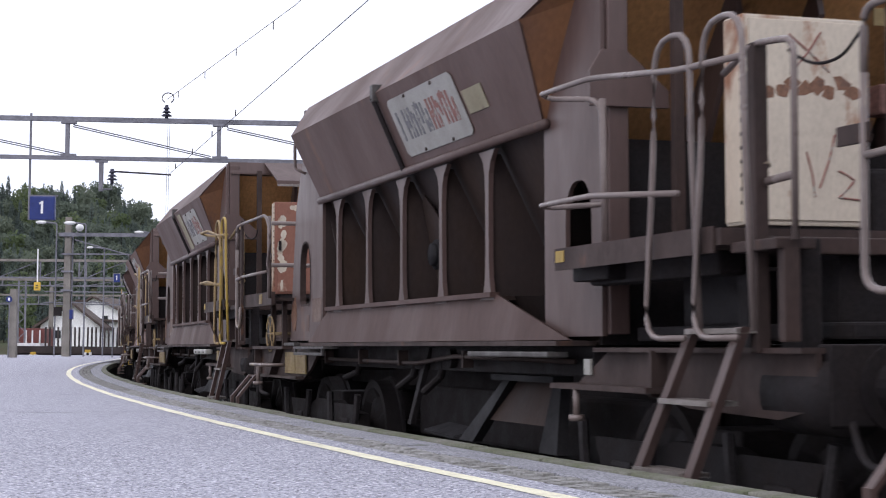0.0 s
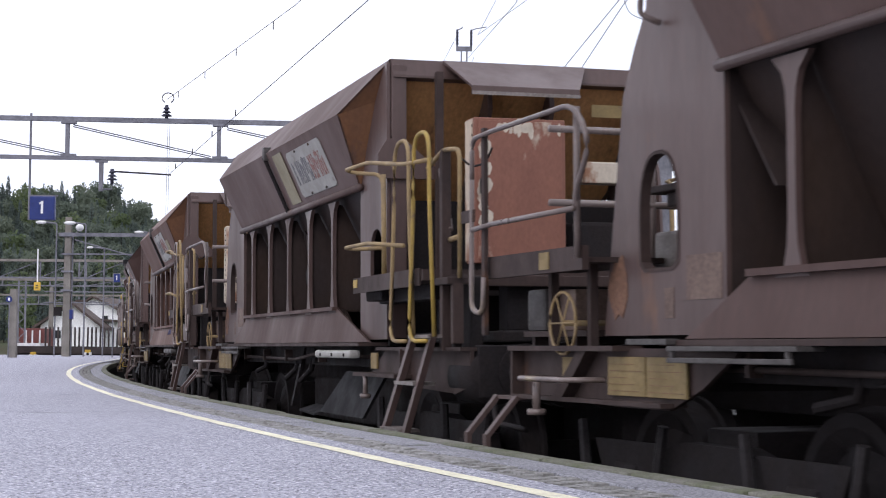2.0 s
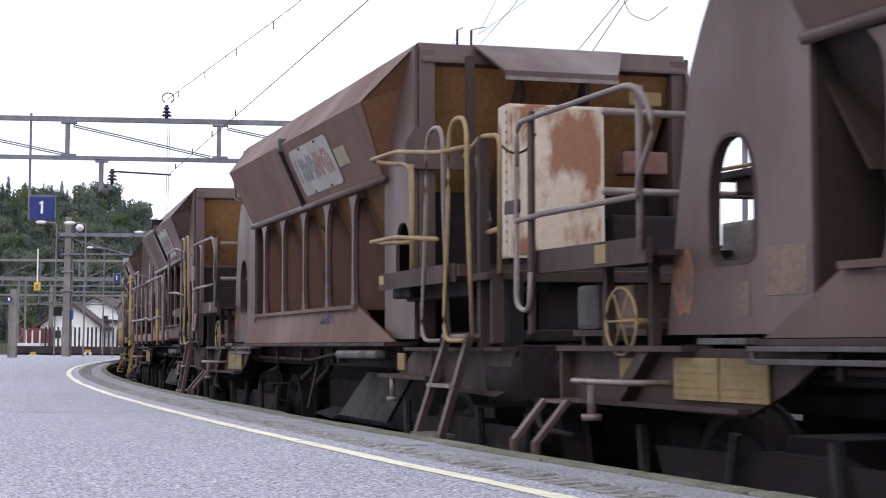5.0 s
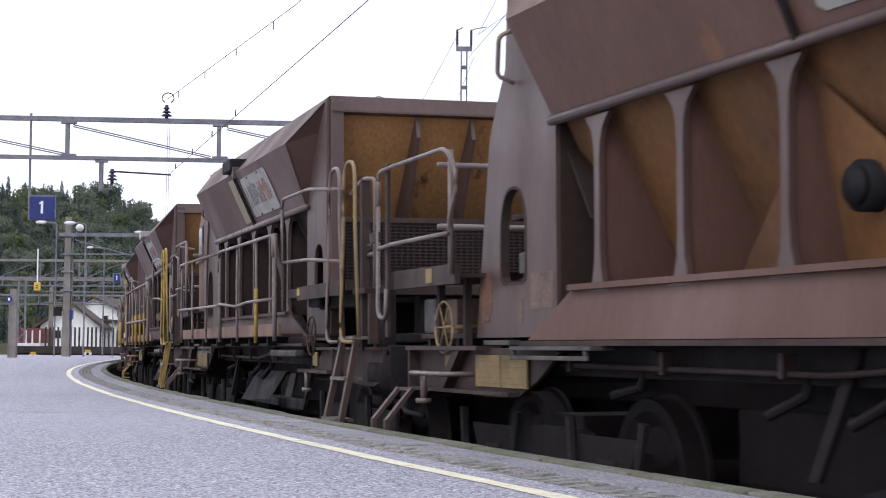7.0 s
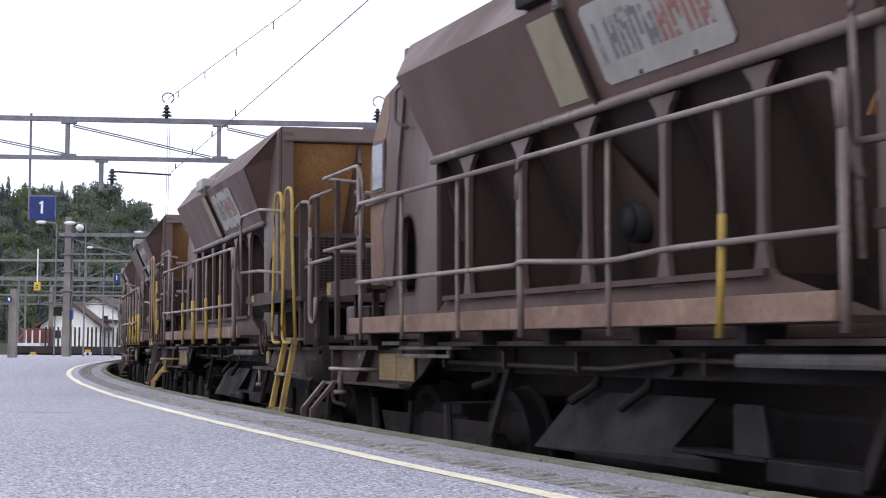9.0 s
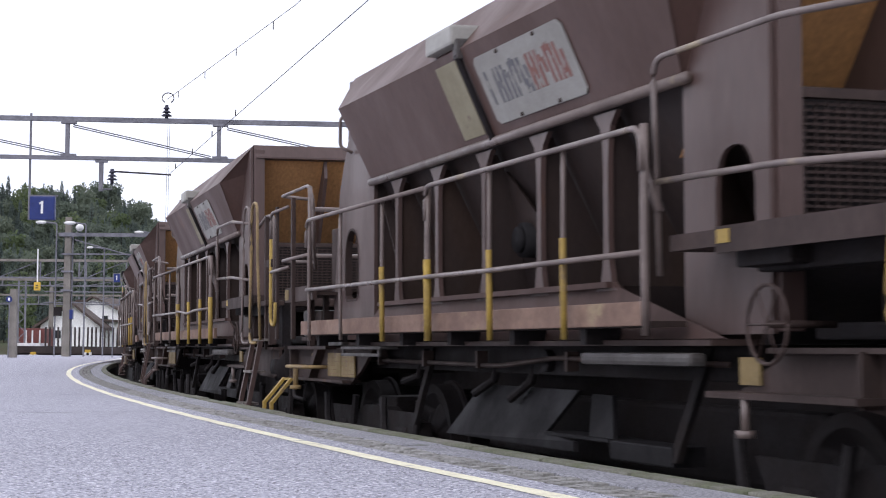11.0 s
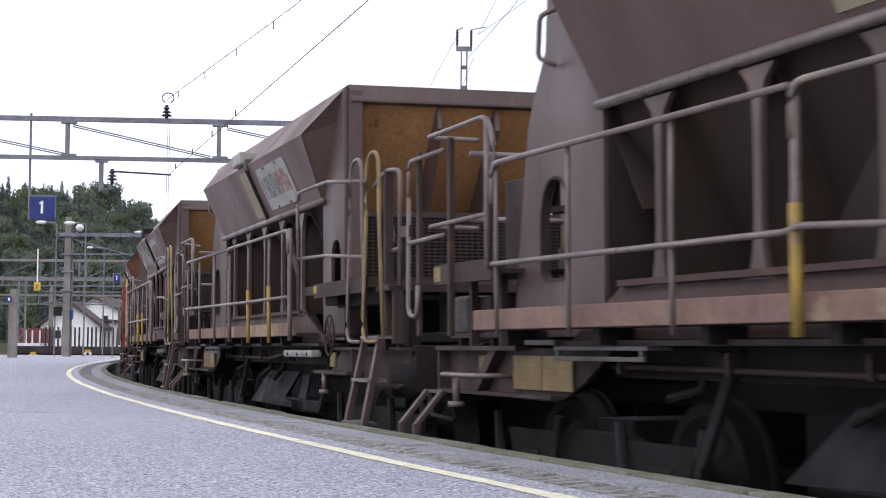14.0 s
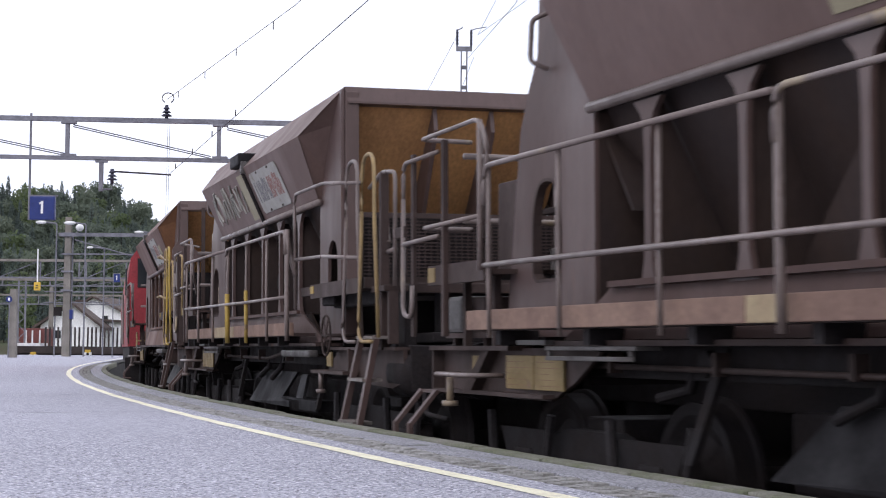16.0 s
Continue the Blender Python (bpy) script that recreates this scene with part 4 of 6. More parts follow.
def hopper(root, shift, rusty, rust_floor, skin):
    for side in (1, -1):
        def S(u, vv, w, side=side):
            return P(u, vv * side, w)
        inn = (0, side, -0.3)
        bm = bmesh.new()
        slab(bm, [S(-4.38, 1.145, TOP), S(3.02, 1.145, TOP), S(2.46, REACH, KNEE), S(-3.72, REACH, KNEE + 0.03)], 0.02, inn)
        part("top_chamfer", bm, skin, root, "brown steel coaming sloped along the hopper top")
        bm = bmesh.new()
        slab(bm, [S(-3.72, REACH, KNEE + 0.03), S(2.46, REACH, KNEE), S(2.16, 1.195, SILL), S(-3.60, 1.195, SILL)], 0.02, inn)
        part("side_panel", bm, skin, root, "weathered brown hopper side leaning inwards")
        bm = bmesh.new()
        slab(bm, [S(2.46, REACH, KNEE), S(3.02, 1.145, TOP), S(2.66, 1.17, 3.33), S(2.34, 1.185, 2.93), S(2.16, 1.195, SILL)], 0.02, inn)
        part("corner_facet", bm, M_RUST_SKIN if rusty else skin, root, "slanted corner plate streaked with rust")
        bm = bmesh.new()
        slab(bm, [S(-3.72, REACH, KNEE + 0.03), S(-3.60, 1.195, SILL), S(-3.80, 1.185, 2.93), S(-4.10, 1.17, 3.33), S(-4.38, 1.145, TOP)], 0.02, inn)
        part("corner_facet", bm, M_GREY, root)
        # sill tube above the openings
        bm = bmesh.new()
        tube(bm, [S(-3.62, 1.215, SILL + 0.012), S(2.25, 1.215, SILL + 0.012)], 0.033, 0, 10)
        part("sill_tube", bm, M_RAIL if shift else M_GREY, root, "rounded rail along the top of the openings", True)
        # openings' fins
        for u in (-3.0, -1.98, -0.95, 0.07, 1.1):
            u += shift
            bm = bmesh.new()
            a = []
            for z, h in ((1.55, 0.15), (1.60, 0.075), (1.70, 0.045), (1.85, 0.034), (2.3, 0.034), (2.42, 0.045), (2.50, 0.075), (2.58, 0.16)):
                a.append((u + h, z))
            poly = a + [(2 * u - x, z) for x, z in reversed(a)]
            y0, y1 = -1.2 * side, -1.165 * side
            prism(bm, poly, "y", min(y0, y1), max(y0, y1))
            y0, y1 = -1.165 * side, -0.75 * side
            fin = part("fin", bm, M_GREY, root)
            bm = bmesh.new()
            prism(bm, [(y0, 1.58), (y1 * 0.8, 1.58), (-1.1 * side, 2.56), (y0, 2.56)], "x", u - 0.012, u + 0.012)
            part("web", bm, M_BROWN_RUSTY if rust_floor else M_HOPPER, fin, "rusty web plate behind the fin, mostly darkened for recess shade")
        # apron under the openings
        bm = bmesh.new()
        slab(bm, [S(-3.36, 1.19, 1.585), S(1.25, 1.19, 1.585), S(2.70, 1.255, 1.27), S(-3.92, 1.255, 1.27)], 0.03, inn)
        box(bm, -3.36, 1.25, -1.215 * side - 0.02, -1.215 * side + 0.05, 1.565, 1.60)
        part("apron", bm, skin if rust_floor else M_APRON, root, "brown skirt plate below the openings")
        bm = boxes((-4.0, 2.75, *sorted((-1.36 * side, -1.1 * side)), 1.235, 1.265))
        part("lip", bm, M_FRAME, root)
        # hopper slope behind the openings, recess shade in M_HOPPER's colour
        bm = bmesh.new()
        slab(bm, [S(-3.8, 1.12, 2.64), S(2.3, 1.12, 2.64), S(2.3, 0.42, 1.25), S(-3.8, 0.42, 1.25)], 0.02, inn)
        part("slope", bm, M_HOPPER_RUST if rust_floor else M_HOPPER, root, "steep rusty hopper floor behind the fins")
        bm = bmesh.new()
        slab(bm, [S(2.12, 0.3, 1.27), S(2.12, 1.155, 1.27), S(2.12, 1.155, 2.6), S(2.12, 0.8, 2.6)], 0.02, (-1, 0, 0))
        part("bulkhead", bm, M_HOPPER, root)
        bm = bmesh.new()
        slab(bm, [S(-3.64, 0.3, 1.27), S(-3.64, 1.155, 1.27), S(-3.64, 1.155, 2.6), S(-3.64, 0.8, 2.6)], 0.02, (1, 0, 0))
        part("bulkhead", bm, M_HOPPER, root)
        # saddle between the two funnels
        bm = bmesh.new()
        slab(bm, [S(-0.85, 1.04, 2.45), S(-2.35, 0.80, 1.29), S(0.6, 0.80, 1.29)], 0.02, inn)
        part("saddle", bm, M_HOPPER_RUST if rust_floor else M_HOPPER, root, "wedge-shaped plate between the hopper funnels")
        bm = bmesh.new()
        disc(bm, Matrix.Translation(S(-0.62, 0.90, 1.955)) @ pose(0, 0, 0, 90), 0.12, 0.24, 18)
        disc(bm, Matrix.Translation(S(-0.62, 1.03, 1.955)) @ pose(0, 0, 0, 90), 0.09, 0.05, 18)
        part("reservoir", bm, M_CHUTE, root, "round dark reservoir end between the funnels", True)
        # pierced corner plates
        n = 28
        a0 = 0.1
        bm = bmesh.new()
        low = [(2.14, 1.29), (3.03, 1.29), (3.03, 2.62), (2.14, 2.62)]
        hole = oval(2.685, 1.99, 0.20, 0.235, n, a0, True)
        y0, y1 = sorted((-1.185 * side, -1.155 * side))
        ring_plate(bm, resample(low, n, a0), hole, y0, y1)
        prism(bm, [(2.14, 2.62), (3.03, 2.62), (3.03, 3.60), (2.97, 3.60), (2.62, 3.33), (2.30, 2.93)], "y", y0, y1)
        part("corner_plate", bm, M_GREY, root, "grey-brown corner plate with an arched hole")
        low = [(-4.99, 1.29), (-3.62, 1.29), (-3.62, 2.62), (-4.735, 2.62)]
        hole = oval(-4.32, 1.955, 0.215, 0.315, n, a0, True)
        bm = bmesh.new()
        ring_plate(bm, resample(low, n, a0), hole, y0, y1)
        prism(bm, [(-4.735, 2.62), (-3.58, 2.62), (-3.76, 2.93), (-4.06, 3.33), (-4.34, 3.60), (-4.40, 3.60), (-4.45, 3.07), (-4.60, 2.86)], "y", y0, y1)
        part("corner_plate", bm, M_GREY, root, "grey-brown end plate with an oval hole")
        bm = bmesh.new()
        for k in range(n):
            a = oval(-4.32, 1.955, 0.225, 0.325, n, a0, True)
            b = oval(-4.32, 1.955, 0.205, 0.305, n, a0, True)
            j = (k + 1) % n
            y = -1.19 * side
            f = [bm.verts.new((q[0], y, q[1])) for q in (a[k], a[j], b[j], b[k])]
            bm.faces.new(f)
            g = [bm.verts.new((q[0], -1.13 * side, q[1])) for q in (b[k], b[j])]
            bm.faces.new((f[3], f[2], g[1], g[0]))
        part("hole_rim", bm, M_FRAME, root, "dark flanged rim of the oval hole")
        # front post
        bm = boxes((2.97, 3.06, *sorted((-1.15 * side, -1.02 * side)), 1.3, 3.58), bevel=0.01)
        part("end_post", bm, M_GREY, root)
    bm = bmesh.new()
    prism(bm, [(3.03, 3.56), (3.10, 3.45), (3.34, 2.60), (3.40, 1.80), (3.03, 1.80)], "y", 1.13, 1.155)
    part("end_wing", bm, M_GREY, root, "slanted grey-brown wing plate beside the hopper end")
    part("wing_handle", tubes([[P(3.12, -1.17, 3.40), P(3.20, -1.18, 3.38), P(3.30, -1.18, 3.02), P(3.24, -1.17, 2.98)]], 0.011, 0.04, 6), M_RAIL, root, "", True)
    # Dark sheets added to close the open view through the wagon ends.
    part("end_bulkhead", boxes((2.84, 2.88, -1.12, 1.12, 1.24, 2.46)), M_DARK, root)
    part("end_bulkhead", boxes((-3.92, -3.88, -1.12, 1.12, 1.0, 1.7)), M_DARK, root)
    # ends
    bm = bmesh.new()
    slab(bm, [P(3.02, 1.15, TOP), P(3.02, -1.15, TOP), P(3.08, -1.13, 3.47), P(3.08, 1.13, 3.47)], 0.05, (-1, 0, 0))
    slab(bm, [P(3.08, 1.13, 3.47), P(3.08, -1.13, 3.47), P(2.95, -1.1, 3.46), P(2.95, 1.1, 3.46)], 0.02, (0, 0, 1))
    part("end_beam", bm, M_GREY, root, "brown top beam across the hopper end")
    bm = bmesh.new()
    slab(bm, [P(2.98, 1.1, 3.5), P(2.98, -1.1, 3.5), P(1.95, -1.1, 2.25), P(1.95, 1.1, 2.25)], 0.02, (-1, 0, -0.5))
    part("end_slope", bm, M_RUST, root, "orange-rusted sloping end wall of the hopper")
    for vv in (0.275, -0.285):
        bm = bmesh.new()
        prism(bm, [(2.99, 3.46), (2.0, 2.3), (2.5, 2.3), (3.04, 3.25)], "y", -vv - 0.02, -vv + 0.02)
        part("end_rib", bm, M_GREY, root)
    bm = bmesh.new()
    slab(bm, [P(-4.38, 1.145, TOP), P(-4.38, -1.145, TOP), P(-4.40, -1.12, 3.45), P(-4.40, 1.12, 3.45)], 0.02, (1, 0, 0))
    slab(bm, [P(-4.40, 1.12, 3.45), P(-4.40, -1.12, 3.45), P(-3.3, -1.1, 2.0), P(-3.3, 1.1, 2.0)], 0.02, (1, 0, 0))
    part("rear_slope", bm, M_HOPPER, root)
    bm = bmesh.new()
    slab(bm, [P(-4.36, 1.1, 3.60), P(3.0, 1.1, 3.60), P(3.0, -1.1, 3.60), P(-4.36, -1.1, 3.60)], 0.03, (0, 0, -1))
    part("load", bm, M_BALLAST, root, "dark stone ballast filling the hopper")


def mesh_screen(root):
    """Expanded metal in the lower half of the hopper end."""
    bm = bmesh.new()
    for i in range(19):
        z = 1.80 + i * 0.033
        for k in range(34):
            y = -1.0 + k * 0.06 + (i % 2) * 0.03
            box(bm, 2.99, 3.0, y - 0.024, y + 0.024, z - 0.0065, z + 0.0065)
    for k in range(35):
        y = -1.03 + k * 0.06
        box(bm, 2.985, 2.992, y - 0.004, y + 0.004, 1.79, 2.43)
    part("mesh_screen", bm, M_FRAME, root, "dark expanded-metal screen in the hopper end")
    bm = boxes((2.97, 3.03, -1.02, 1.02, 2.42, 2.47))
    part("screen_bar", bm, M_FRAME, root)


def sign(root, u0, u1, strip, patch, seam):
    def on_side(u, w, out=0.008):
        v = 1.195 + (w - SILL) / (KNEE - SILL) * (REACH - 1.195)
        return P(u, v + out, w - out * 0.45)

    def sheet(a, b, lo, hi, out):
        bm = bmesh.new()
        slab(bm, [on_side(a, lo, out), on_side(b, lo, out), on_side(b, hi, out), on_side(a, hi, out)], 0.006, (0, 1, -0.3))
        return bm
    cut = 0.05
    bm = bmesh.new()
    slab(bm, [on_side(u0 + cut, 2.715), on_side(u1 - cut, 2.715), on_side(u1, 2.745), on_side(u1, 3.115), on_side(u1 - cut, 3.145),
              on_side(u0 + cut, 3.145), on_side(u0, 3.115), on_side(u0, 2.745)], 0.007, (0, 1, -0.3))
    plate = part("sign", bm, M_SIGN, root, "grubby white sheet-metal sign with faded grey and red marks")
    w = (u1 - u0) * 0.88 / 9
    for k in range(9):
        a = u0 + (u1 - u0) * 0.06 + k * w
        mat = M_TEXT_GREY if k < 5 else M_TEXT_RED
        part("mark", sheet(a, a + w * 0.27, 2.83, 3.045, 0.0105), mat, plate)
        if k:
            part("mark", sheet(a + w * 0.53, a + w * 0.80, 2.83 if k % 3 else 2.90, 3.045 if k % 2 else 2.99, 0.0105), mat, plate)
            lo = 2.86 + 0.05 * (k % 4)
            part("mark", sheet(a + w * 0.27, a + w * 0.53, lo, lo + 0.05, 0.0105), mat, plate)
    for a, b in ((0.3, 3.128), (0.72, 3.128), (0.3, 2.73), (0.72, 2.73)):
        bm = bmesh.new()
        x = u0 + (u1 - u0) * a
        q = on_side(x, b, 0.012)
        box(bm, q.x - 0.012, q.x + 0.012, q.y - 0.006, q.y + 0.006, q.z - 0.012, q.z + 0.012)
        part("bolt", bm, M_FRAME, plate)
    bm = bmesh.new()
    tube(bm, [on_side(seam, 2.63, 0.02), on_side(seam, 3.21, 0.02)], 0.022, 0, 6)
    part("seam_bar", bm, M_DARK, root)
    part("seam_catch", boxes((seam - 0.05, seam + 0.03, -1.50, -1.40, 3.17, 3.31), bevel=0.01), M_FITTING, root)
    if strip:
        part("pale_strip", sheet(*strip, 2.69, 3.185, 0.006), M_PALE, root, "faded yellow-grey painted strip")
    if patch:
        part("pale_patch", sheet(u1 + 0.06, u1 + 0.45, 2.84, 2.995, 0.006), M_PALE, root, "faded pale patch on the hopper side")


def wheelset_mesh():
    """An axle and two wheels turned in one piece, with webs that wave round the wheel."""
    half = [(-1.0, 0.0), (-1.0, 0.075), (-0.84, 0.075), (-0.84, 0.13), (-0.79, 0.30), (-0.83, 0.39), (-0.83, 0.46), (-0.70, 0.465), (-0.69, 0.49), (-0.66, 0.49),
            (-0.665, 0.39), (-0.71, 0.30), (-0.68, 0.13), (-0.68, 0.09)]
    prof = half + [(-y, r) for y, r in reversed(half)]
    n = 32
    verts, faces = [], []
    for k in range(n):
        a = 2 * math.pi * k / n
        for y, r in prof:
            yy = y + (0.035 if (k // 4) % 2 and 0.29 < r < 0.31 else 0.0) * (1 if y < 0 else -1)
            verts.append((r * math.cos(a), yy, r * math.sin(a)))
    m = len(prof)
    for k in range(n):
        for i in range(m - 1):
            a, b = k * m + i, ((k + 1) % n) * m + i
            faces.append((a, a + 1, b + 1, b))
    me = bpy.data.meshes.new("wheelset")
    me.from_pydata(verts, [], faces)
    me.materials.append(M_DARK)
    return me


WHEELSET = wheelset_mesh()
SETS = []


def bogie(root, u):
    bm = bmesh.new()
    for side in (-1, 1):
        y0, y1 = sorted((side * 0.95, side * 1.07))
        prism(bm, [(-1.25, 0.42), (-1.2, 0.62), (-0.55, 0.66), (-0.3, 0.72), (0.3, 0.72), (0.55, 0.66), (1.2, 0.62), (1.25, 0.42),
                   (0.62, 0.40), (0.42, 0.26), (-0.42, 0.26), (-0.62, 0.40)], "y", y0, y1)
        for x in (-0.9, 0.9):
            box(bm, x - 0.14, x + 0.14, side * 1.01 - 0.11, side * 1.01 + 0.11, 0.34, 0.58, 0.03)
            for k in range(4):
                disc(bm, pose(x + (0.24 if k % 2 else -0.24), side * 1.02, 0.46 + 0.05 * (k // 2)), 0.085, 0.035, 12)
            slab(bm, [(x - 0.05, side * 1.09, 0.60), (x + 0.05, side * 1.09, 0.60), (x + 0.16, side * 1.09, 0.25), (x + 0.09, side * 1.09, 0.25)], 0.04, (0, -side, 0))
            prism(bm, [(x - 0.40, 0.70), (x + 0.40, 0.70), (x + 0.30, 0.52), (x + 0.20, 0.34), (x - 0.20, 0.34), (x - 0.30, 0.52)], "y", *sorted((side * 1.075, side * 1.10)))
    box(bm, -0.25, 0.25, -0.95, 0.95, 0.42, 0.8, 0.02)
    b = part("bogie", bm, M_DARK, root, "near-black two-axle bogie with underside shade in its colour")
    b.location = (u, 0, 0)
    for side in (-1, 1):
        for x in (-1.42, -0.42, 0.42, 1.42):
            d = 1 if x in (-1.42, 0.42) else -1
            hanger = tubes([[(x, side * 1.12, 0.80), (x + d * 0.06, side * 1.13, 0.52), (x + d * 0.12, side * 1.13, 0.36)], [(x + d * 0.12, side * 1.13, 0.40), (x - d * 0.06, side * 1.13, 0.27)]], 0.032, 0.05, 6)
            part("brake_hanger", hanger, M_HANGER, b, "near-black curved brake hanger")
    for x in (-0.9, 0.9):
        w = new("wheelset", WHEELSET)
        w.parent = b
        w.location = (x, 0, 0.46)
        SETS.append((w, x))


def ring_path(c, r, normal_y=True, n=18):
    return [Vector((c[0] + r * math.cos(2 * math.pi * k / n), c[1], c[2] + r * math.sin(2 * math.pi * k / n))) for k in range(n + 1)]


def underframe(root, tall_panel, grey_shield, frame_chute, walkway):
    # M_DARK puts the shade under the wagon into the colour of these parts.
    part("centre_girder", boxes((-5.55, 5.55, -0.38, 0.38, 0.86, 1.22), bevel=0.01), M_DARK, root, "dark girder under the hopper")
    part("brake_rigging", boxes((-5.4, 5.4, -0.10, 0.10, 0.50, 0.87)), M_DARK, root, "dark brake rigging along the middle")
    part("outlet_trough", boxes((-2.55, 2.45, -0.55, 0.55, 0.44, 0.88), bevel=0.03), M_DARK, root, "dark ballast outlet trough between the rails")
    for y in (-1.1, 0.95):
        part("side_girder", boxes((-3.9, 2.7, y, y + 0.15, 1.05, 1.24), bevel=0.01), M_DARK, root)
    for side in (1, -1):
        def Y(a, b, side=side):
            return tuple(sorted((-a * side, -b * side)))
        bm = bmesh.new()
        prism(bm, [(2.82, 1.0), (3.3, 1.2), (5.52, 1.22), (5.52, 0.96), (5.2, 0.90), (4.3, 0.92), (3.9, 0.97)], "y", *Y(1.24, 1.27))
        box(bm, 2.8, 4.1, *Y(1.22, 1.42), 0.99, 1.02)
        box(bm, 3.25, 5.52, *Y(1.2, 1.34), 1.2, 1.225)
        box(bm, 4.02, 4.05, *Y(1.24, 1.36), 0.97, 1.21)
        part("front_solebar", bm, M_FRAME, root, "brown front frame plate with a gusset")
        bm = bmesh.new()
        prism(bm, [(-5.95, 1.22), (-3.75, 1.22), (-3.35, 1.2), (-3.7, 1.02), (-4.05, 0.90), (-4.6, 0.90), (-5.95, 0.94)], "y", *Y(1.25, 1.28))
        box(bm, -5.96, -4.5, *Y(1.2, 1.38), 1.205, 1.235)
        box(bm, -5.96, -4.0, *Y(1.2, 1.36), 0.915, 0.94)
        box(bm, -5.96, -5.93, *Y(1.2, 1.36), 0.94, 1.21)
        prism(bm, [(-5.34, 0.94), (-4.98, 1.22), (-4.86, 1.22), (-5.2, 0.94)], "y", *Y(1.28, 1.36))
        part("rear_solebar", bm, M_FRAME, root, "brown rear frame channel with a slanted gusset")
        bm = tubes([[P(-4.75, 1.3 * side, 1.045), P(-4.85, 1.5 * side, 1.045), P(-5.52, 1.5 * side, 1.045), P(-5.55, 1.3 * side, 1.045)]], 0.017, 0.05)
        part("grab_bar", bm, M_OCHRE if tall_panel else M_RAIL, root, "horizontal grab bar", True)
        bm = bmesh.new()
        tube(bm, [P(-5.38, 1.44 * side, 1.05), P(-5.38, 1.44 * side, 0.86)], 0.025)
        disc(bm, Matrix.Translation(P(-5.38, 1.44 * side, 0.85)), 0.055, 0.035, 14)
        part("lashing_hook", bm, M_OCHRE if tall_panel else M_RAIL, root, "", True)
        bm = bmesh.new()
        tube(bm, [P(3.15, 1.4 * side, 1.0), P(3.15, 1.4 * side, 0.84)], 0.021)
        disc(bm, Matrix.Translation(P(3.15, 1.4 * side, 0.83)), 0.045, 0.035, 14)
        part("lashing_hook", bm, M_RAIL, root, "", True)
        # data panels
        for a, b in ((-4.71, -4.27), (-4.25, -3.82)):
            panel = part("data_panel", boxes((a, b, *Y(1.29, 1.305), 0.965, 1.175), bevel=0.003), M_PLATE_Y, root, "dirty yellow data panel with thin dark lines")
            for i in range(5):
                part("print_bar", boxes((a + 0.03, b - 0.03 - 0.09 * ((i * 7) % 3), *Y(1.306, 1.308), 0.99 + i * 0.036, 0.9925 + i * 0.036)), M_PATCH, panel)
        # folding tread over the data panels
        part("tread_plate", boxes((-3.80, -2.62, *Y(1.28, 1.43), 1.208, 1.232), (-3.80, -2.66, *Y(1.415, 1.43), 1.150, 1.176), (-3.78, -3.75, *Y(1.40, 1.425), 1.15, 1.22),
                                  (-2.72, -2.69, *Y(1.40, 1.425), 1.15, 1.22), (-4.26, -3.82, *Y(1.34, 1.42), 1.24, 1.27), bevel=0.004), M_FITTING, root, "grey folding steel tread over the data panels")
        bm = boxes((3.0, 3.09, *Y(1.275, 1.29), 1.07, 1.16)) if frame_chute else boxes((2.9, 3.09, *Y(1.275, 1.29), 1.05, 1.18))
        part("small_panel", bm, M_SIGN if frame_chute else M_PLATE_Y, root)
        bm = boxes((-5.32, -5.14, *Y(1.285, 1.30), 1.03, 1.17))
        part("small_panel", bm, M_PLATE_Y, root)
        # steps under the rear end
        bm = bmesh.new()
        for u in (-6.18, -5.87):
            slab(bm, [P(u, 1.38 * side, 0.93), P(u + 0.055, 1.38 * side, 0.93), P(u + 0.045, 1.58 * side, 0.69), P(u - 0.01, 1.58 * side, 0.69)], 0.028, (0, side, -1))
            slab(bm, [P(u - 0.01, 1.58 * side, 0.70), P(u + 0.045, 1.58 * side, 0.70), P(u + 0.045, 1.58 * side, 0.56), P(u - 0.01, 1.58 * side, 0.56)], 0.03, (0, side, 0))
        box(bm, -6.19, -5.83, *Y(1.42, 1.58), 0.56, 0.58)
        box(bm, -6.20, -5.83, *Y(1.24, 1.38), 0.905, 0.925)
        part("rear_step", bm, M_YELLOW if tall_panel else M_GREY, root, "steep little step under the wagon end")
        # discharge chutes
        bm = bmesh.new()
        if frame_chute:
            for u0, u1 in ((0.42, 1.02), (2.0, 1.92)):
                slab(bm, [P(u0, 1.18 * side, 0.56), P(u0 + 0.3, 1.18 * side, 0.56), P(u1 + 0.12, 1.04 * side, 1.02), P(u1, 1.04 * side, 1.02)], 0.07, (0, side, 0))
            box(bm, 0.95, 2.1, *Y(0.98, 1.12), 1.0, 1.04)
            sill = bmesh.new()
            slab(sill, [P(0.72, 1.10 * side, 0.72), P(2.0, 1.10 * side, 0.72), P(1.94, 0.98 * side, 1.0), P(1.1, 0.98 * side, 1.0)], 0.02, (0, side, 0))
            part("chute_door", sill, M_HOPPER, root, "rusty discharge door darkened for underside shade")
        elif walkway:
            slab(bm, [P(-1.69, 1.2 * side, 0.60), P(0.69, 1.2 * side, 0.60), P(0.68, 1.2 * side, 0.66), P(0.17, 1.17 * side, 0.69), P(0.45, 1.06 * side, 0.96), P(-1.30, 1.06 * side, 0.96)], 0.03, (0, side, 0))
            box(bm, 0.2, 1.17, *Y(0.98, 1.19), 0.68, 0.70)
            box(bm, 1.2, 2.0, *Y(1.0, 1.2), 0.59, 0.70, 0.01)
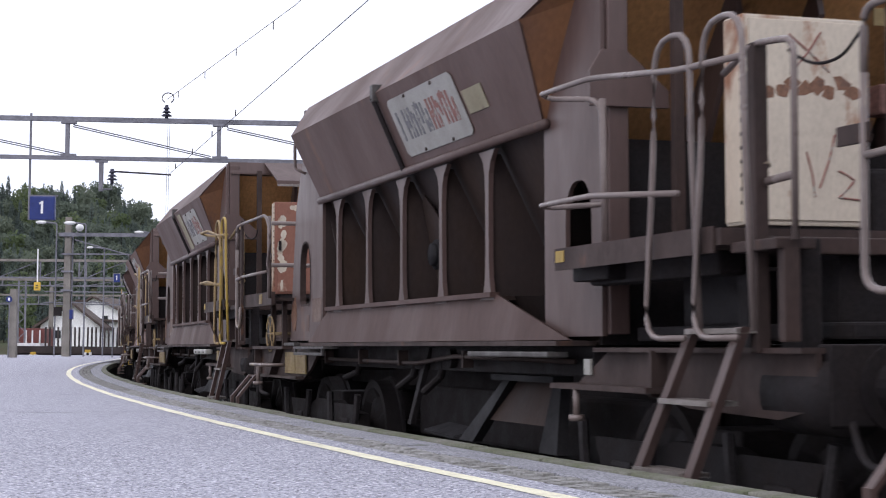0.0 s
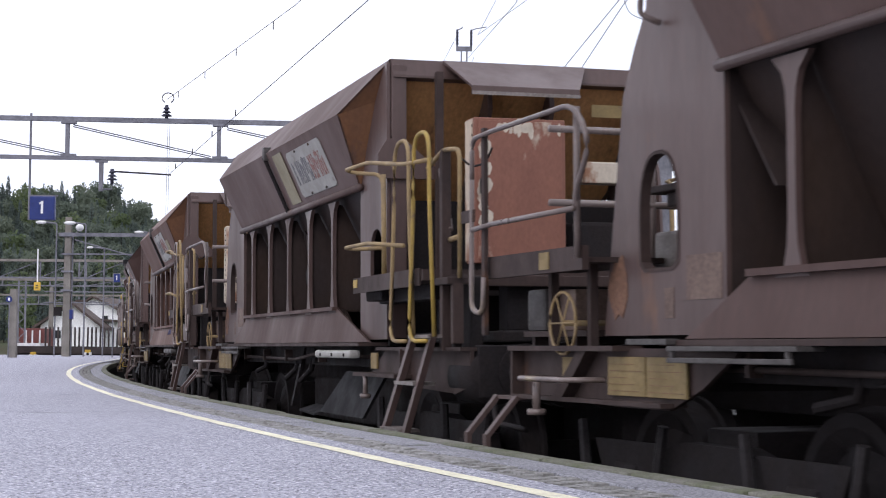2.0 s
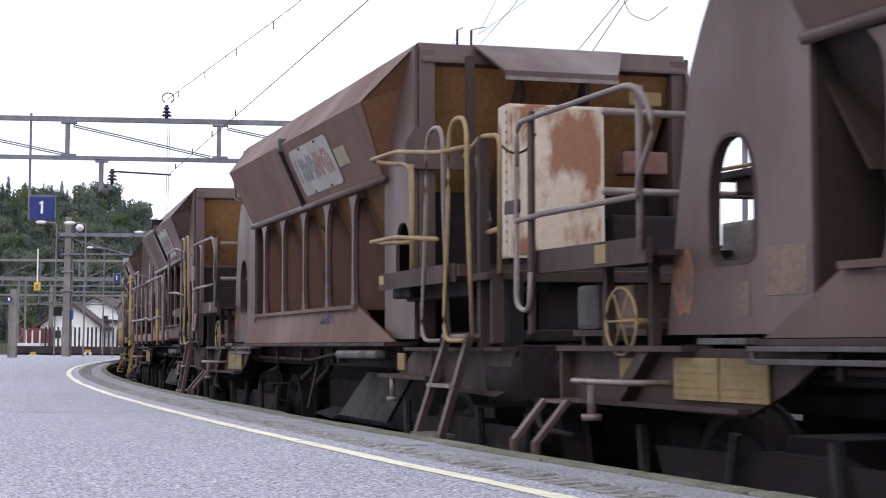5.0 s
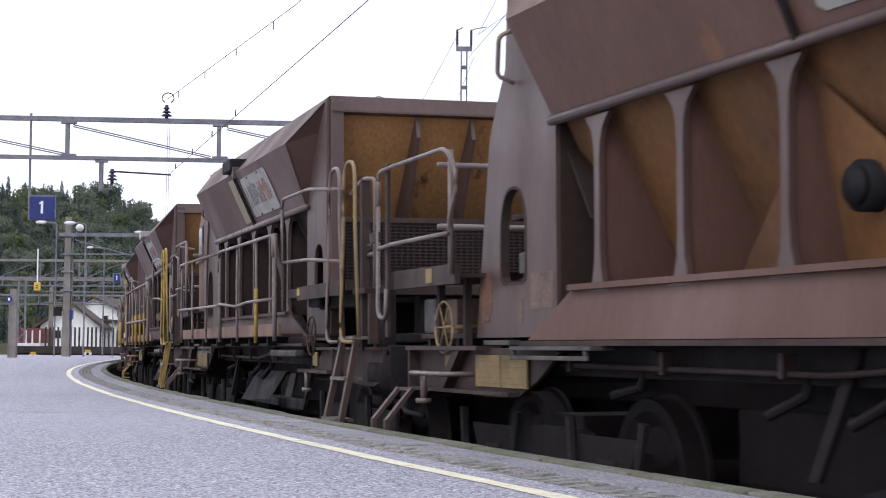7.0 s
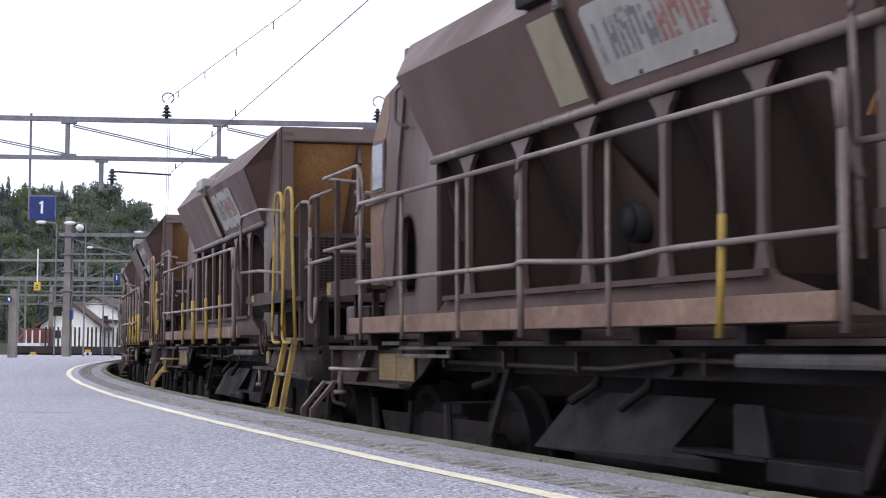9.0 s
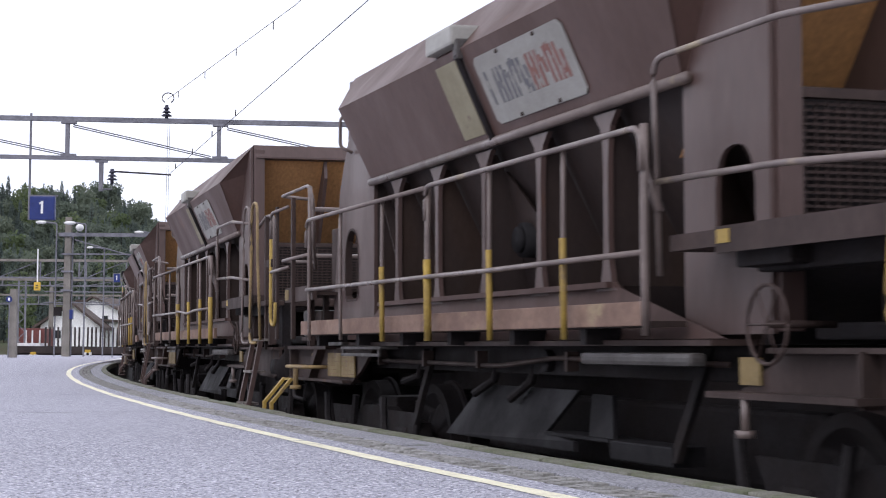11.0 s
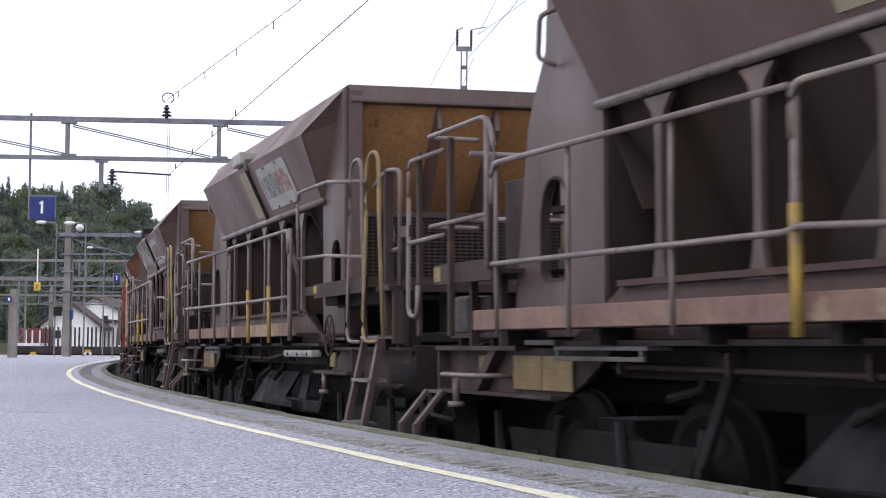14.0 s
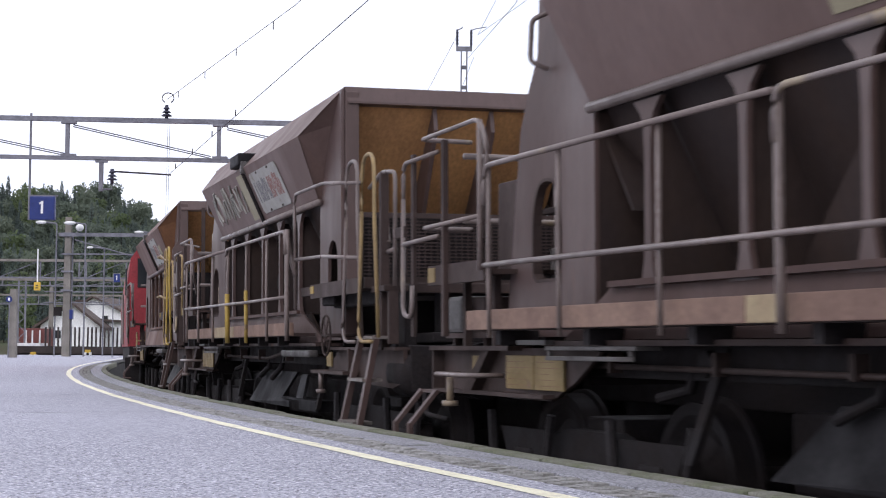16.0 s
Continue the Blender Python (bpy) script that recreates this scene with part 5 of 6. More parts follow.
            slab(bm, [P(0.80, 1.15 * side, 0.70), P(1.15, 1.15 * side, 0.70), P(0.92, 1.05 * side, 0.94), P(0.62, 1.05 * side, 0.94)], 0.03, (0, side, 0))
        else:
            slab(bm, [P(0.4, 1.16 * side, 0.6), P(2.1, 1.16 * side, 0.6), P(2.4, 1.02 * side, 1.0), P(0.95, 1.02 * side, 1.0)], 0.03, (0, side, 0))
        if not walkway:
            slab(bm, [P(-0.35, 1.2 * side, 0.60), P(0.35, 1.2 * side, 0.58), P(0.5, 1.05 * side, 0.64), P(-0.2, 1.05 * side, 0.66)], 0.02, (0, 0, -1))
        part("chute", bm, M_CHUTE, root, "ballast chute plate darkened for underside shade")
        bm = boxes((1.25, 2.7, *Y(1.26, 1.4), 1.165, 1.2), bevel=0.01) if frame_chute else boxes((1.25, 2.6, *Y(1.3, 1.4), 1.13, 1.2), bevel=0.025)
        bar = part("lamp_bar" if grey_shield else "shield", bm, M_SIGN if grey_shield else M_FITTING, root, "long pale fitting under the skirt")
        if grey_shield:
            for u in (1.5, 1.95, 2.4):
                part("bolt", disc(bmesh.new(), Matrix.Translation(P(u, 1.403 * side, 1.16)) @ pose(0, 0, 0, 90), 0.014, 0.012, 10), M_DARK, bar)
        for u, w0 in ((-2.6, 0.95), (-0.9, 0.9), (-0.2, 0.88)):
            part("linkage", tubes([[P(u, 1.05 * side, 1.22), P(u - 0.05, 1.1 * side, 1.0), P(u - 0.3, 1.15 * side, w0)]], 0.03), M_DARK, root)
        for u in (-2.4, 0.1):
            part("pin", disc(bmesh.new(), Matrix.Translation(P(u, 1.1 * side, 1.14)) @ pose(0, 0, 0, 90), 0.07, 0.1, 12), M_DARK, root)
        for u in (-0.55,) if frame_chute else (-2.3, 2.2) if walkway else (-0.55,):
            bm = bmesh.new()
            slab(bm, [P(u, 1.12 * side, 1.22), P(u + 0.09, 1.12 * side, 1.22), P(u - 0.16, 1.2 * side, 0.62), P(u - 0.24, 1.2 * side, 0.62)], 0.04, (0, side, 0))
            part("door_lever", bm, M_DARK, root)
        part("brake_pipe", tubes([[P(-3.8, 1.18 * side, 1.12), P(-0.6, 1.18 * side, 1.1), P(0.4, 1.2 * side, 1.16), P(2.6, 1.18 * side, 1.14)]], 0.018, 0.1, 6), M_FRAME, root, "", True)
        for u in (-3.4, -2.2, -1.0, 0.6):
            part("pipe_clip", boxes((u, u + 0.04, *Y(1.14, 1.22), 1.08, 1.2)), M_FRAME, root)
        # buffers
        for end in (1, -1):
            y = -0.88 * side
            bm = bmesh.new()
            disc(bm, pose(end * 5.68, y, 1.05, 0, 90), 0.13, 0.26, 20)
            disc(bm, pose(end * 5.95, y, 1.05, 0, 90), 0.085, 0.4, 20)
            disc(bm, pose(end * 6.17, y, 1.05, 0, 90), 0.21, 0.05, 28)
            disc(bm, pose(end * 5.56, y, 1.05, 0, 90), 0.2, 0.03, 20)
            part("buffer", bm, M_DARK, root, "round black sprung buffer")
        bm = bmesh.new()
        disc(bm, Matrix.Translation(P(5.3, 1.1 * side, 1.02)) @ pose(0, 0, 0, 0, 90), 0.19, 0.5, 20)
        part("air_tank", bm, M_DARK, root, "black brake cylinder", True)
        bm = tubes([[P(5.5, 1.1 * side, 0.95), P(5.7, 1.15 * side, 0.72), P(6.3, 1.15 * side, 0.70)]], 0.02, 0.1, 6)
        part("brake_hose", bm, M_DARK, root, "", True)
    for a, b in ((5.46, 5.56), (-5.98, -5.9)):
        part("headstock", boxes((a, b, -1.22, 1.22, 0.88, 1.24), bevel=0.01), M_DARK, root, "dark buffer beam")
    for a, b in ((5.5, 6.25), (-6.22, -5.9)):
        part("coupling", boxes((a, b, -0.06, 0.06, 0.98, 1.06), bevel=0.01), M_DARK, root)
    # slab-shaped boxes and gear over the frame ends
    # The last two boxes are added only to fill the dark gap between wagons.
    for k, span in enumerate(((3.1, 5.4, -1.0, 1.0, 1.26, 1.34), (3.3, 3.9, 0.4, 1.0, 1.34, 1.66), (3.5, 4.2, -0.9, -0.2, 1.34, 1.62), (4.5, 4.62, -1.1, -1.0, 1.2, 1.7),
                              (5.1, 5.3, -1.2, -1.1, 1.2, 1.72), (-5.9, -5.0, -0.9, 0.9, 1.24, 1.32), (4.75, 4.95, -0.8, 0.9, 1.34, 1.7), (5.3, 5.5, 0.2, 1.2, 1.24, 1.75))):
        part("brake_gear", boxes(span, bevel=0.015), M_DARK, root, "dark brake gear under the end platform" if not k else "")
    bm = boxes((-6.07, -5.79, -1.2, -0.75, 1.325, 1.585), bevel=0.03)
    part("relay_box", bm, M_FITTING, root, "grey metal box on the wagon end")
    bm = boxes((-5.73, -5.35, -1.2, -0.75, 1.325, 1.57), bevel=0.01)
    part("panel_box", bm, M_FRAME if walkway else M_PATCH_TAN, root, "flat-faced box beside the relay box")
    part("box_bearer", boxes((-6.12, -5.2, -1.2, -0.7, 1.29, 1.325), (-6.10, -6.06, -1.15, -1.05, 1.22, 1.29), (-5.5, -5.44, -1.15, -1.05, 1.22, 1.29)), M_FRAME, root)
    bogie(root, 4.0)
    bogie(root, -4.0)


def brake_wheel(root, u, v, w, r, mat):
    bm = bmesh.new()
    c = P(u, v, w)
    pts = ring_path(c, r)
    tube(bm, pts, 0.010, 0, 6)
    for k in range(3):
        a = k * math.pi / 3
        d = Vector((math.cos(a), 0, math.sin(a))) * r
        tube(bm, [c - d, c + d], 0.006, 0, 5)
    tube(bm, [c, c + Vector((0, 0.35, 0))], 0.02, 0, 6)
    part("brake_wheel", bm, mat, root, "round spoked hand-brake wheel", True)


def front_end(root, mat_rail, mat_hoop, side_walk):
    """The platform, ladder and handrails over the leading end."""
    bm = bmesh.new()
    prism(bm, [(3.04, -1.1), (3.04, 1.1), (3.3, 1.45), (5.0, 1.45), (5.0, -1.45), (2.95 if not side_walk else 2.5, -1.45), (2.95 if not side_walk else 2.5, -1.22), (3.04, -1.2)], "z", 1.70, 1.78)
    part("end_platform", bm, M_FRAME, root, "brown chequer-plate platform on the wagon end")
    bm = boxes((3.0, 4.95, -1.465, -1.452, 1.665, 1.79))
    part("platform_edge", bm, M_FRAME, root)
    bm = boxes((3.02, 3.14, -1.47, -1.466, 1.71, 1.775))
    part("yellow_mark", bm, M_YELLOW, root)
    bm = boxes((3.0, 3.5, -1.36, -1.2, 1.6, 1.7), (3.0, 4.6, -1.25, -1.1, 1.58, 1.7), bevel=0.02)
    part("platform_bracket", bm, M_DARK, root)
    for side in (1, -1):
        def S(u, v, w, side=side):
            return P(u, v * side, w)
        if side_walk:
            top = [S(2.49, 1.5, 1.58), S(2.43, 1.5, 2.67), S(3.68, 1.5, 2.66), S(5.0, 1.48, 2.54)]
            mid = [S(2.47, 1.5, 2.05), S(3.67, 1.5, 2.02), S(4.96, 1.48, 1.94)]
        else:
            top = [S(3.28, 1.28, 2.05), S(3.26, 1.28, 2.63), S(2.86, 1.42, 2.68), S(2.88, 1.5, 2.70), S(3.6, 1.5, 2.685), S(4.67, 1.5, 2.56), S(5.3, 1.48, 2.53)]
            mid = [S(3.3, 1.28, 2.03), S(2.88, 1.42, 2.04), S(2.86, 1.5, 2.05), S(3.6, 1.5, 2.045), S(4.66, 1.5, 1.965)]
        part("side_handrail", tubes([top], 0.0165, 0.12), mat_rail, root, "bent tubular handrail beside the end platform", True)
        part("side_handrail", tubes([mid], 0.0165, 0.08), mat_rail, root, "", True)
        if not side_walk:
            part("rail_post", tubes([[S(3.27, 1.28, 2.63), S(3.3, 1.28, 1.78)]], 0.022), mat_rail, root, "", True)
        for u in ((4.58, 5.12) if side_walk else (4.42, 4.94)):
            hoop = [S(u + 0.40, 1.47, 1.3), S(u + 0.39, 1.5, 2.2), S(u + 0.38, 1.5, 2.735), S(u, 1.5, 2.735), S(u - 0.02, 1.5, 2.2), S(u - 0.14, 1.5, 1.27), S(u + 0.3, 1.5, 1.27)]
            part("ladder_hoop", tubes([hoop[:]], 0.0155, 0.17, 8), mat_hoop[0 if u < 4.7 else 1], root, "tall arched grab hoop over the ladder", True)
        bm = bmesh.new()
        head, foot = (4.77, 4.60) if side_walk else (4.66, 4.27)
        for a, b in (((head, 1.44, 1.32), (foot, 1.56, 0.60)), ((head + 0.48, 1.44, 1.32), (foot + 0.56, 1.56, 0.60))):
            slab(bm, [S(a[0] - 0.035, a[1], a[2]), S(a[0] + 0.035, a[1], a[2]), S(b[0] + 0.04, b[1], b[2]), S(b[0] - 0.04, b[1], b[2])], 0.045, (0, side, 0))
        ladder = part("ladder", bm, M_YELLOW if mat_hoop[2] is M_YELLOW else M_GREY, root, "steep steel ladder with flat stringers")
        for w in (1.29, 0.955, 0.615):
            u = foot + (head - foot) * (w - 0.60) / 0.72
            vv = 1.44 + (1.31 - w) * 0.17
            bm = boxes((u, u + 0.52, *sorted((-(vv + 0.02) * side, -(vv - 0.14) * side)), w, w + 0.025))
            part("tread", bm, M_TREAD, ladder, "worn flat tread")
        # post frame beside the ladder
        bm = boxes((5.10, 5.17, *sorted((-1.36 * side, -1.29 * side)), 1.2, 2.62), (5.36, 5.42, *sorted((-1.36 * side, -1.28 * side)), 1.25, 1.7), bevel=0.008)
        part("frame_post", bm, M_FRAME, root)
        part("frame_rail", tubes([[S(4.95, 1.4, 2.5), S(5.13, 1.34, 2.62), S(5.46, 1.32, 2.59), S(5.45, 1.32, 1.70)]], 0.0165, 0.08), mat_rail, root, "", True)
        part("frame_brace", tubes([[S(4.98, 1.3, 2.5), S(5.12, 1.3, 2.1), S(5.15, 1.3, 2.05)]], 0.03), M_RAIL, root, "pale slanted brace", True)
        part("frame_rail", tubes([[S(5.13, 1.3, 1.98), S(5.4, 1.3, 1.99)]], 0.02), mat_rail, root, "", True)
    bm = boxes((4.98, 5.06, -1.3, 1.3, 1.66, 1.74), (5.0, 5.42, -1.4, -1.2, 1.66, 1.71), (5.0, 5.42, 1.2, 1.4, 1.66, 1.71), bevel=0.008)
    part("cross_bearer", bm, M_FRAME, root)


def end_gate(root, mat, u0, u1, top, side):
    """A drop-shaped gate frame at the very end: a hanging loop, a tall flat post and two rails running forward."""
    def S(u, v, w):
        return P(u, v * side, w)
    part("gate_loop", tubes([[S(u0 - 0.005, 1.5, 2.30), S(u0 - 0.02, 1.5, 1.46), S(u0 + 0.17, 1.5, 1.43), S(u0 + 0.19, 1.5, 1.66)]], 0.0165, 0.08), mat, root, "drop-shaped tubular end gate", True)
    part("gate_rail", tubes([[S(u1, 1.5, top), S(u0, 1.5, top - 0.01), S(u0 - 0.005, 1.5, 2.29)]], 0.0165, 0.08), M_RAIL, root, "", True)
    part("gate_rail", tubes([[S(u0, 1.5, top - 0.59), S(u1, 1.5, top - 0.575)]], 0.0165), M_RAIL, root, "", True)
    part("gate_post", boxes((u0 + 0.11, u0 + 0.165, *sorted((-1.485 * side, -1.455 * side)), 1.30, top + 0.045), bevel=0.006), M_FRAME, root)
    part("gate_latch", boxes((u0 - 0.19, u0 + 0.02, *sorted((-1.505 * side, -1.485 * side)), top - 0.54, top - 0.46), bevel=0.006), M_FRAME, root)


def rear_end(root, mat_rail, yellow, walkway):
    for side in (1, -1):
        def S(u, v, w, side=side):
            return P(u, v * side, w)
        mat_gate = M_YELLOW if yellow else mat_rail
        if walkway:
            back, top = -5.86, 2.69
            end_gate(root, mat_gate, -6.17, -5.45, 2.555, side)
            part("rear_handrail", tubes([[S(back + 0.4, 1.25, top - 0.06), S(back - 0.03, 1.42, top), S(back, 1.46, top), S(-4.76, 1.46, top + 0.01), S(-4.62, 1.46, 2.5), S(-4.72, 1.44, 2.2), S(-4.98, 1.35, 1.95)]], 0.0165, 0.12), mat_rail, root, "bent tubular handrail over the trailing end", True)
            part("rear_handrail", tubes([[S(back + 0.4, 1.25, top - 0.66), S(back - 0.01, 1.42, top - 0.63), S(back + 0.02, 1.46, top - 0.63), S(-4.78, 1.46, top - 0.62)]], 0.0165, 0.08), mat_rail, root, "", True)
            part("end_panel", boxes((-5.34, -4.98, *sorted((-1.10 * side, -1.07 * side)), 1.74, 2.34), bevel=0.01), M_FRAME, root, "dark brown side panel on the trailing end")
            part("rail_post", boxes((-5.47, -5.42, *sorted((-1.47 * side, -1.43 * side)), 1.3, top - 0.05), bevel=0.006), M_FRAME, root)
        else:
            back, top = -6.24, 2.56
            end_gate(root, mat_gate, back, -5.9, top, side)
            part("rear_handrail", tubes([[S(-5.95, 1.5, top), S(-4.72, 1.5, top + 0.01), S(-4.50, 1.5, 2.34), S(-4.74, 1.48, 2.08), S(-4.78, 1.46, 1.98)]], 0.0165, 0.14), mat_rail, root, "bent tubular handrail over the trailing end", True)
            part("rear_handrail", tubes([[S(-5.95, 1.5, top - 0.575), S(-4.72, 1.5, top - 0.57)]], 0.0165), mat_rail, root, "", True)
        part("rail_post", tubes([[S(-4.76, 1.46, top), S(-4.76, 1.46, 1.72)]], 0.02), mat_rail, root, "", True)
        edge = back + 0.05 if walkway else -6.16
        bm = boxes((edge, -4.74, *sorted((-1.44 * side, -1.40 * side)), 1.655, 1.79), (edge, -4.8, *sorted((-1.40 * side, -0.8 * side)), 1.70, 1.73))
        part("rear_platform", bm, M_FRAME, root, "narrow channel-edged platform on the trailing end")
        mark = -5.32 if not walkway else edge + 0.01
        part("yellow_mark", boxes((mark, mark + 0.13, *sorted((-1.446 * side, -1.44 * side)), 1.675, 1.775)), M_PLATE_Y, root)
        for u in (-5.6, -5.06):
            part("platform_leg", boxes((u, u + 0.045, *sorted((-1.26 * side, -1.21 * side)), 1.22, 1.72)), M_FRAME, root)
    part("end_crossrail", tubes([[P(-5.6, 1.25, 2.55), P(-5.6, -1.25, 2.55)], [P(-5.6, 1.25, 2.1), P(-5.6, -1.25, 2.1)]], 0.022), mat_rail, root, "", True)
    for v in (0.55, 0.0, -0.55):
        part("rail_post", tubes([[P(-5.6, v, 2.55), P(-5.6, v, 1.72)]], 0.02), mat_rail, root, "", True)


def side_walkway(root, mats, bend, boards):
    for a, b, pale in boards:
        part("walkway_board", boxes((a, b - 0.008, -1.52, -1.48, 1.335, 1.46), bevel=0.006), M_BOARD_PALE if pale else M_BOARD, root,
             "sun-bleached tan walkway board" if pale else "weathered reddish walkway board")
    part("walkway_floor", boxes((-4.86, 2.32, -1.47, -1.27, 1.33, 1.36)), M_FRAME, root)
    for u in (-4.5, -3.2, -2.0, -0.9, 0.3, 1.4):
        part("walkway_bracket", boxes((u, u + 0.08, -1.46, -1.2, 1.24, 1.33)), M_DARK, root)
    for k, u in enumerate((-4.3, -3.25, -2.05, -0.95, 0.28, 1.46, 2.49)):
        top = 2.335 if k else 2.33
        r = 0.023 if k in (3, 6) else 0.0155
        part("rail_post", tubes([[P(u, 1.58, 1.285), P(u + bend * (0.05 if k == 5 else 0), 1.585, 1.8), P(u, 1.58, top)]], r, 0.2), M_RAIL, root, "", True)
        if mats[k] is M_YELLOW:
            part("post_foot", tubes([[P(u, 1.583, 1.27), P(u + bend * (0.03 if k == 5 else 0), 1.585, 1.56), P(u + bend * (0.05 if k == 5 else 0), 1.588, 1.83)]], r + 0.005), M_YELLOW, root, "yellow-painted lower post", True)
    part("walkway_rail", tubes([[P(-4.33, 1.6, 2.1), P(-4.33, 1.6, 2.34), P(-0.98, 1.6, 2.325)]], 0.0175, 0.1), M_RAIL, root, "long tubular walkway handrail", True)
    part("walkway_rail", tubes([[P(-0.95, 1.6, 2.1), P(-0.95, 1.6, 2.335), P(2.49, 1.6, 2.32), P(2.5, 1.6, 2.1)]], 0.0175, 0.1), M_RAIL, root, "long tubular walkway handrail", True)
    part("walkway_rail", tubes([[P(-4.33, 1.6, 1.73), P(-1.0, 1.6, 1.71), P(-0.9, 1.6, 1.71 + bend * 0.02), P(0.3, 1.6, 1.70 - bend * 0.03), P(1.0, 1.6, 1.70), P(2.49, 1.6, 1.695)]], 0.0165, 0.2), M_RAIL, root, "", True)
    part("link_brace", tubes([[P(2.45, 1.58, 2.3), P(2.42, 1.54, 2.1), P(2.49, 1.5, 1.9)]], 0.024, 0.05), M_RAIL, root, "", True)


def cabinet(root, mat, mat_edge, kind):
    bm = boxes((3.60, 3.81, -0.68, 0.10, 1.89, 3.055), bevel=0.012)
    c = part("cabinet", bm, mat, root, kind)
    bm = boxes((3.81, 3.822, -0.645, 0.065, 1.92, 3.03), bevel=0.004)
    part("door", bm, mat, c)
    part("hinge_strip", boxes((3.61, 3.79, -0.688, -0.681, 1.91, 3.04)), mat_edge, c, "cabinet side with a riveted edge")
    part("handle", boxes((3.822, 3.845, -0.635, -0.60, 2.44, 2.56), bevel=0.006), M_DARK, c)
    for k in range(14):
        part("rivet", boxes((3.795, 3.803, -0.694, -0.688, 2.0 + k * 0.075, 2.022 + k * 0.075)), M_DARK, c)
    rng = random.Random(len(kind))
    if mat is M_BRICKRED:
        for k in range(26):
            edge = k % 3
            y = -0.62 + rng.uniform(0, 0.05) if edge < 2 else rng.uniform(-0.6, 0.05)
            z = rng.uniform(2.0, 3.0) if edge < 2 else 3.0 - rng.uniform(0, 0.05)
            a, b = rng.uniform(0.02, 0.06), rng.uniform(0.03, 0.10)
            bm = bmesh.new()
            prism(bm, [(y + a * math.cos(t) * rng.uniform(0.6, 1.1), z + b * math.sin(t) * rng.uniform(0.6, 1.1)) for t in (i * math.pi / 4 for i in range(8))], "x", 3.822, 3.824)
            part("peeled_patch", bm, M_CREAM_CLEAN, c, "patch of cream under peeled red paint")
    elif mat is M_CREAM_CLEAN:
        for y0, z0, y1, z1 in ((-0.4, 2.95, -0.15, 2.75), (-0.2, 2.97, -0.38, 2.74), (-0.3, 2.3, -0.25, 2.05), (-0.12, 2.4, -0.22, 2.1), (-0.1, 2.2, 0.0, 2.15), (0.0, 2.15, -0.1, 2.05), (-0.1, 2.05, 0.03, 2.04)):
            part("paint_stroke", tubes([[(3.824, y0, z0), (3.824, (y0 + y1) / 2 + 0.01, (z0 + z1) / 2), (3.824, y1, z1)]], 0.006, 0.03, 5), M_TEXT_RED, c, "faded red scrawled stroke")
        for k in range(9):
            y, z = -0.6 + k * 0.075, 2.66 + rng.uniform(-0.04, 0.04)
            bm = bmesh.new()
            prism(bm, [(y + 0.06 * math.cos(t) * rng.uniform(0.5, 1.2), z + 0.05 * math.sin(t) * rng.uniform(0.5, 1.2)) for t in (i * math.pi / 4 for i in range(8))], "x", 3.822, 3.8235)
            part("rust_patch", bm, M_PATCH, c, "smeared reddish stain")
    part("cabinet_stand", boxes((3.62, 3.79, -0.6, 0.02, 1.78, 1.89)), M_DARK, root)
    bm = bmesh.new()
    slab(bm, [P(3.05, 0.70, 3.63), P(3.05, -0.58, 3.63), P(3.56, -0.33, 3.35), P(3.56, 0.61, 3.35)], 0.02, (-0.5, 0, -1))
    slab(bm, [P(3.56, 0.61, 3.35), P(3.56, -0.33, 3.35), P(3.56, -0.33, 3.28), P(3.56, 0.61, 3.28)], 0.015, (-1, 0, 0))
    part("canopy", bm, M_GREY, root, "sheet-metal hood over the cabinet")
    part("canopy_edge", boxes((3.562, 3.57, -0.61, 0.33, 3.275, 3.305)), M_TREAD, root)
    part("engine_cover", boxes((3.3, 3.6, 0.25, 0.85, 1.8, 2.25), bevel=0.03), M_DARK, root)
    part("control_box", boxes((3.30, 3.48, 0.40, 0.78, 2.585, 2.765), bevel=0.015), M_CREAM_CLEAN if mat is M_BRICKRED else M_PINK, root, "faded control box beside the cabinet")
    part("warning_plate", boxes((3.04, 3.05, 0.64, 0.93, 3.20, 3.31), bevel=0.003), M_PLATE_Y, root, "dirty yellow plate under the hood")
    part("stand_post", boxes((3.2, 3.26, -0.82, -0.76, 1.78, 3.5)), M_FRAME, root)
    # tilted cover plate on the near post
    bm = bmesh.new()
    prism(bm, [(-1.28, 2.62), (-0.78, 2.62), (-0.78, 2.72), (-1.05, 2.95), (-1.2, 2.95), (-1.28, 2.82)], "x", 3.065, 3.10)
    part("gusset_cover", bm, M_GREY, root, "grey-brown cover plate on the end post")
    part("chain", tubes([[P(5.38, 1.3, 2.55), P(5.5, 1.25, 2.46), P(5.65, 1.2, 2.47), P(5.8, 1.2, 2.56)]], 0.008, 0.1, 5), M_DARK, root, "", True)


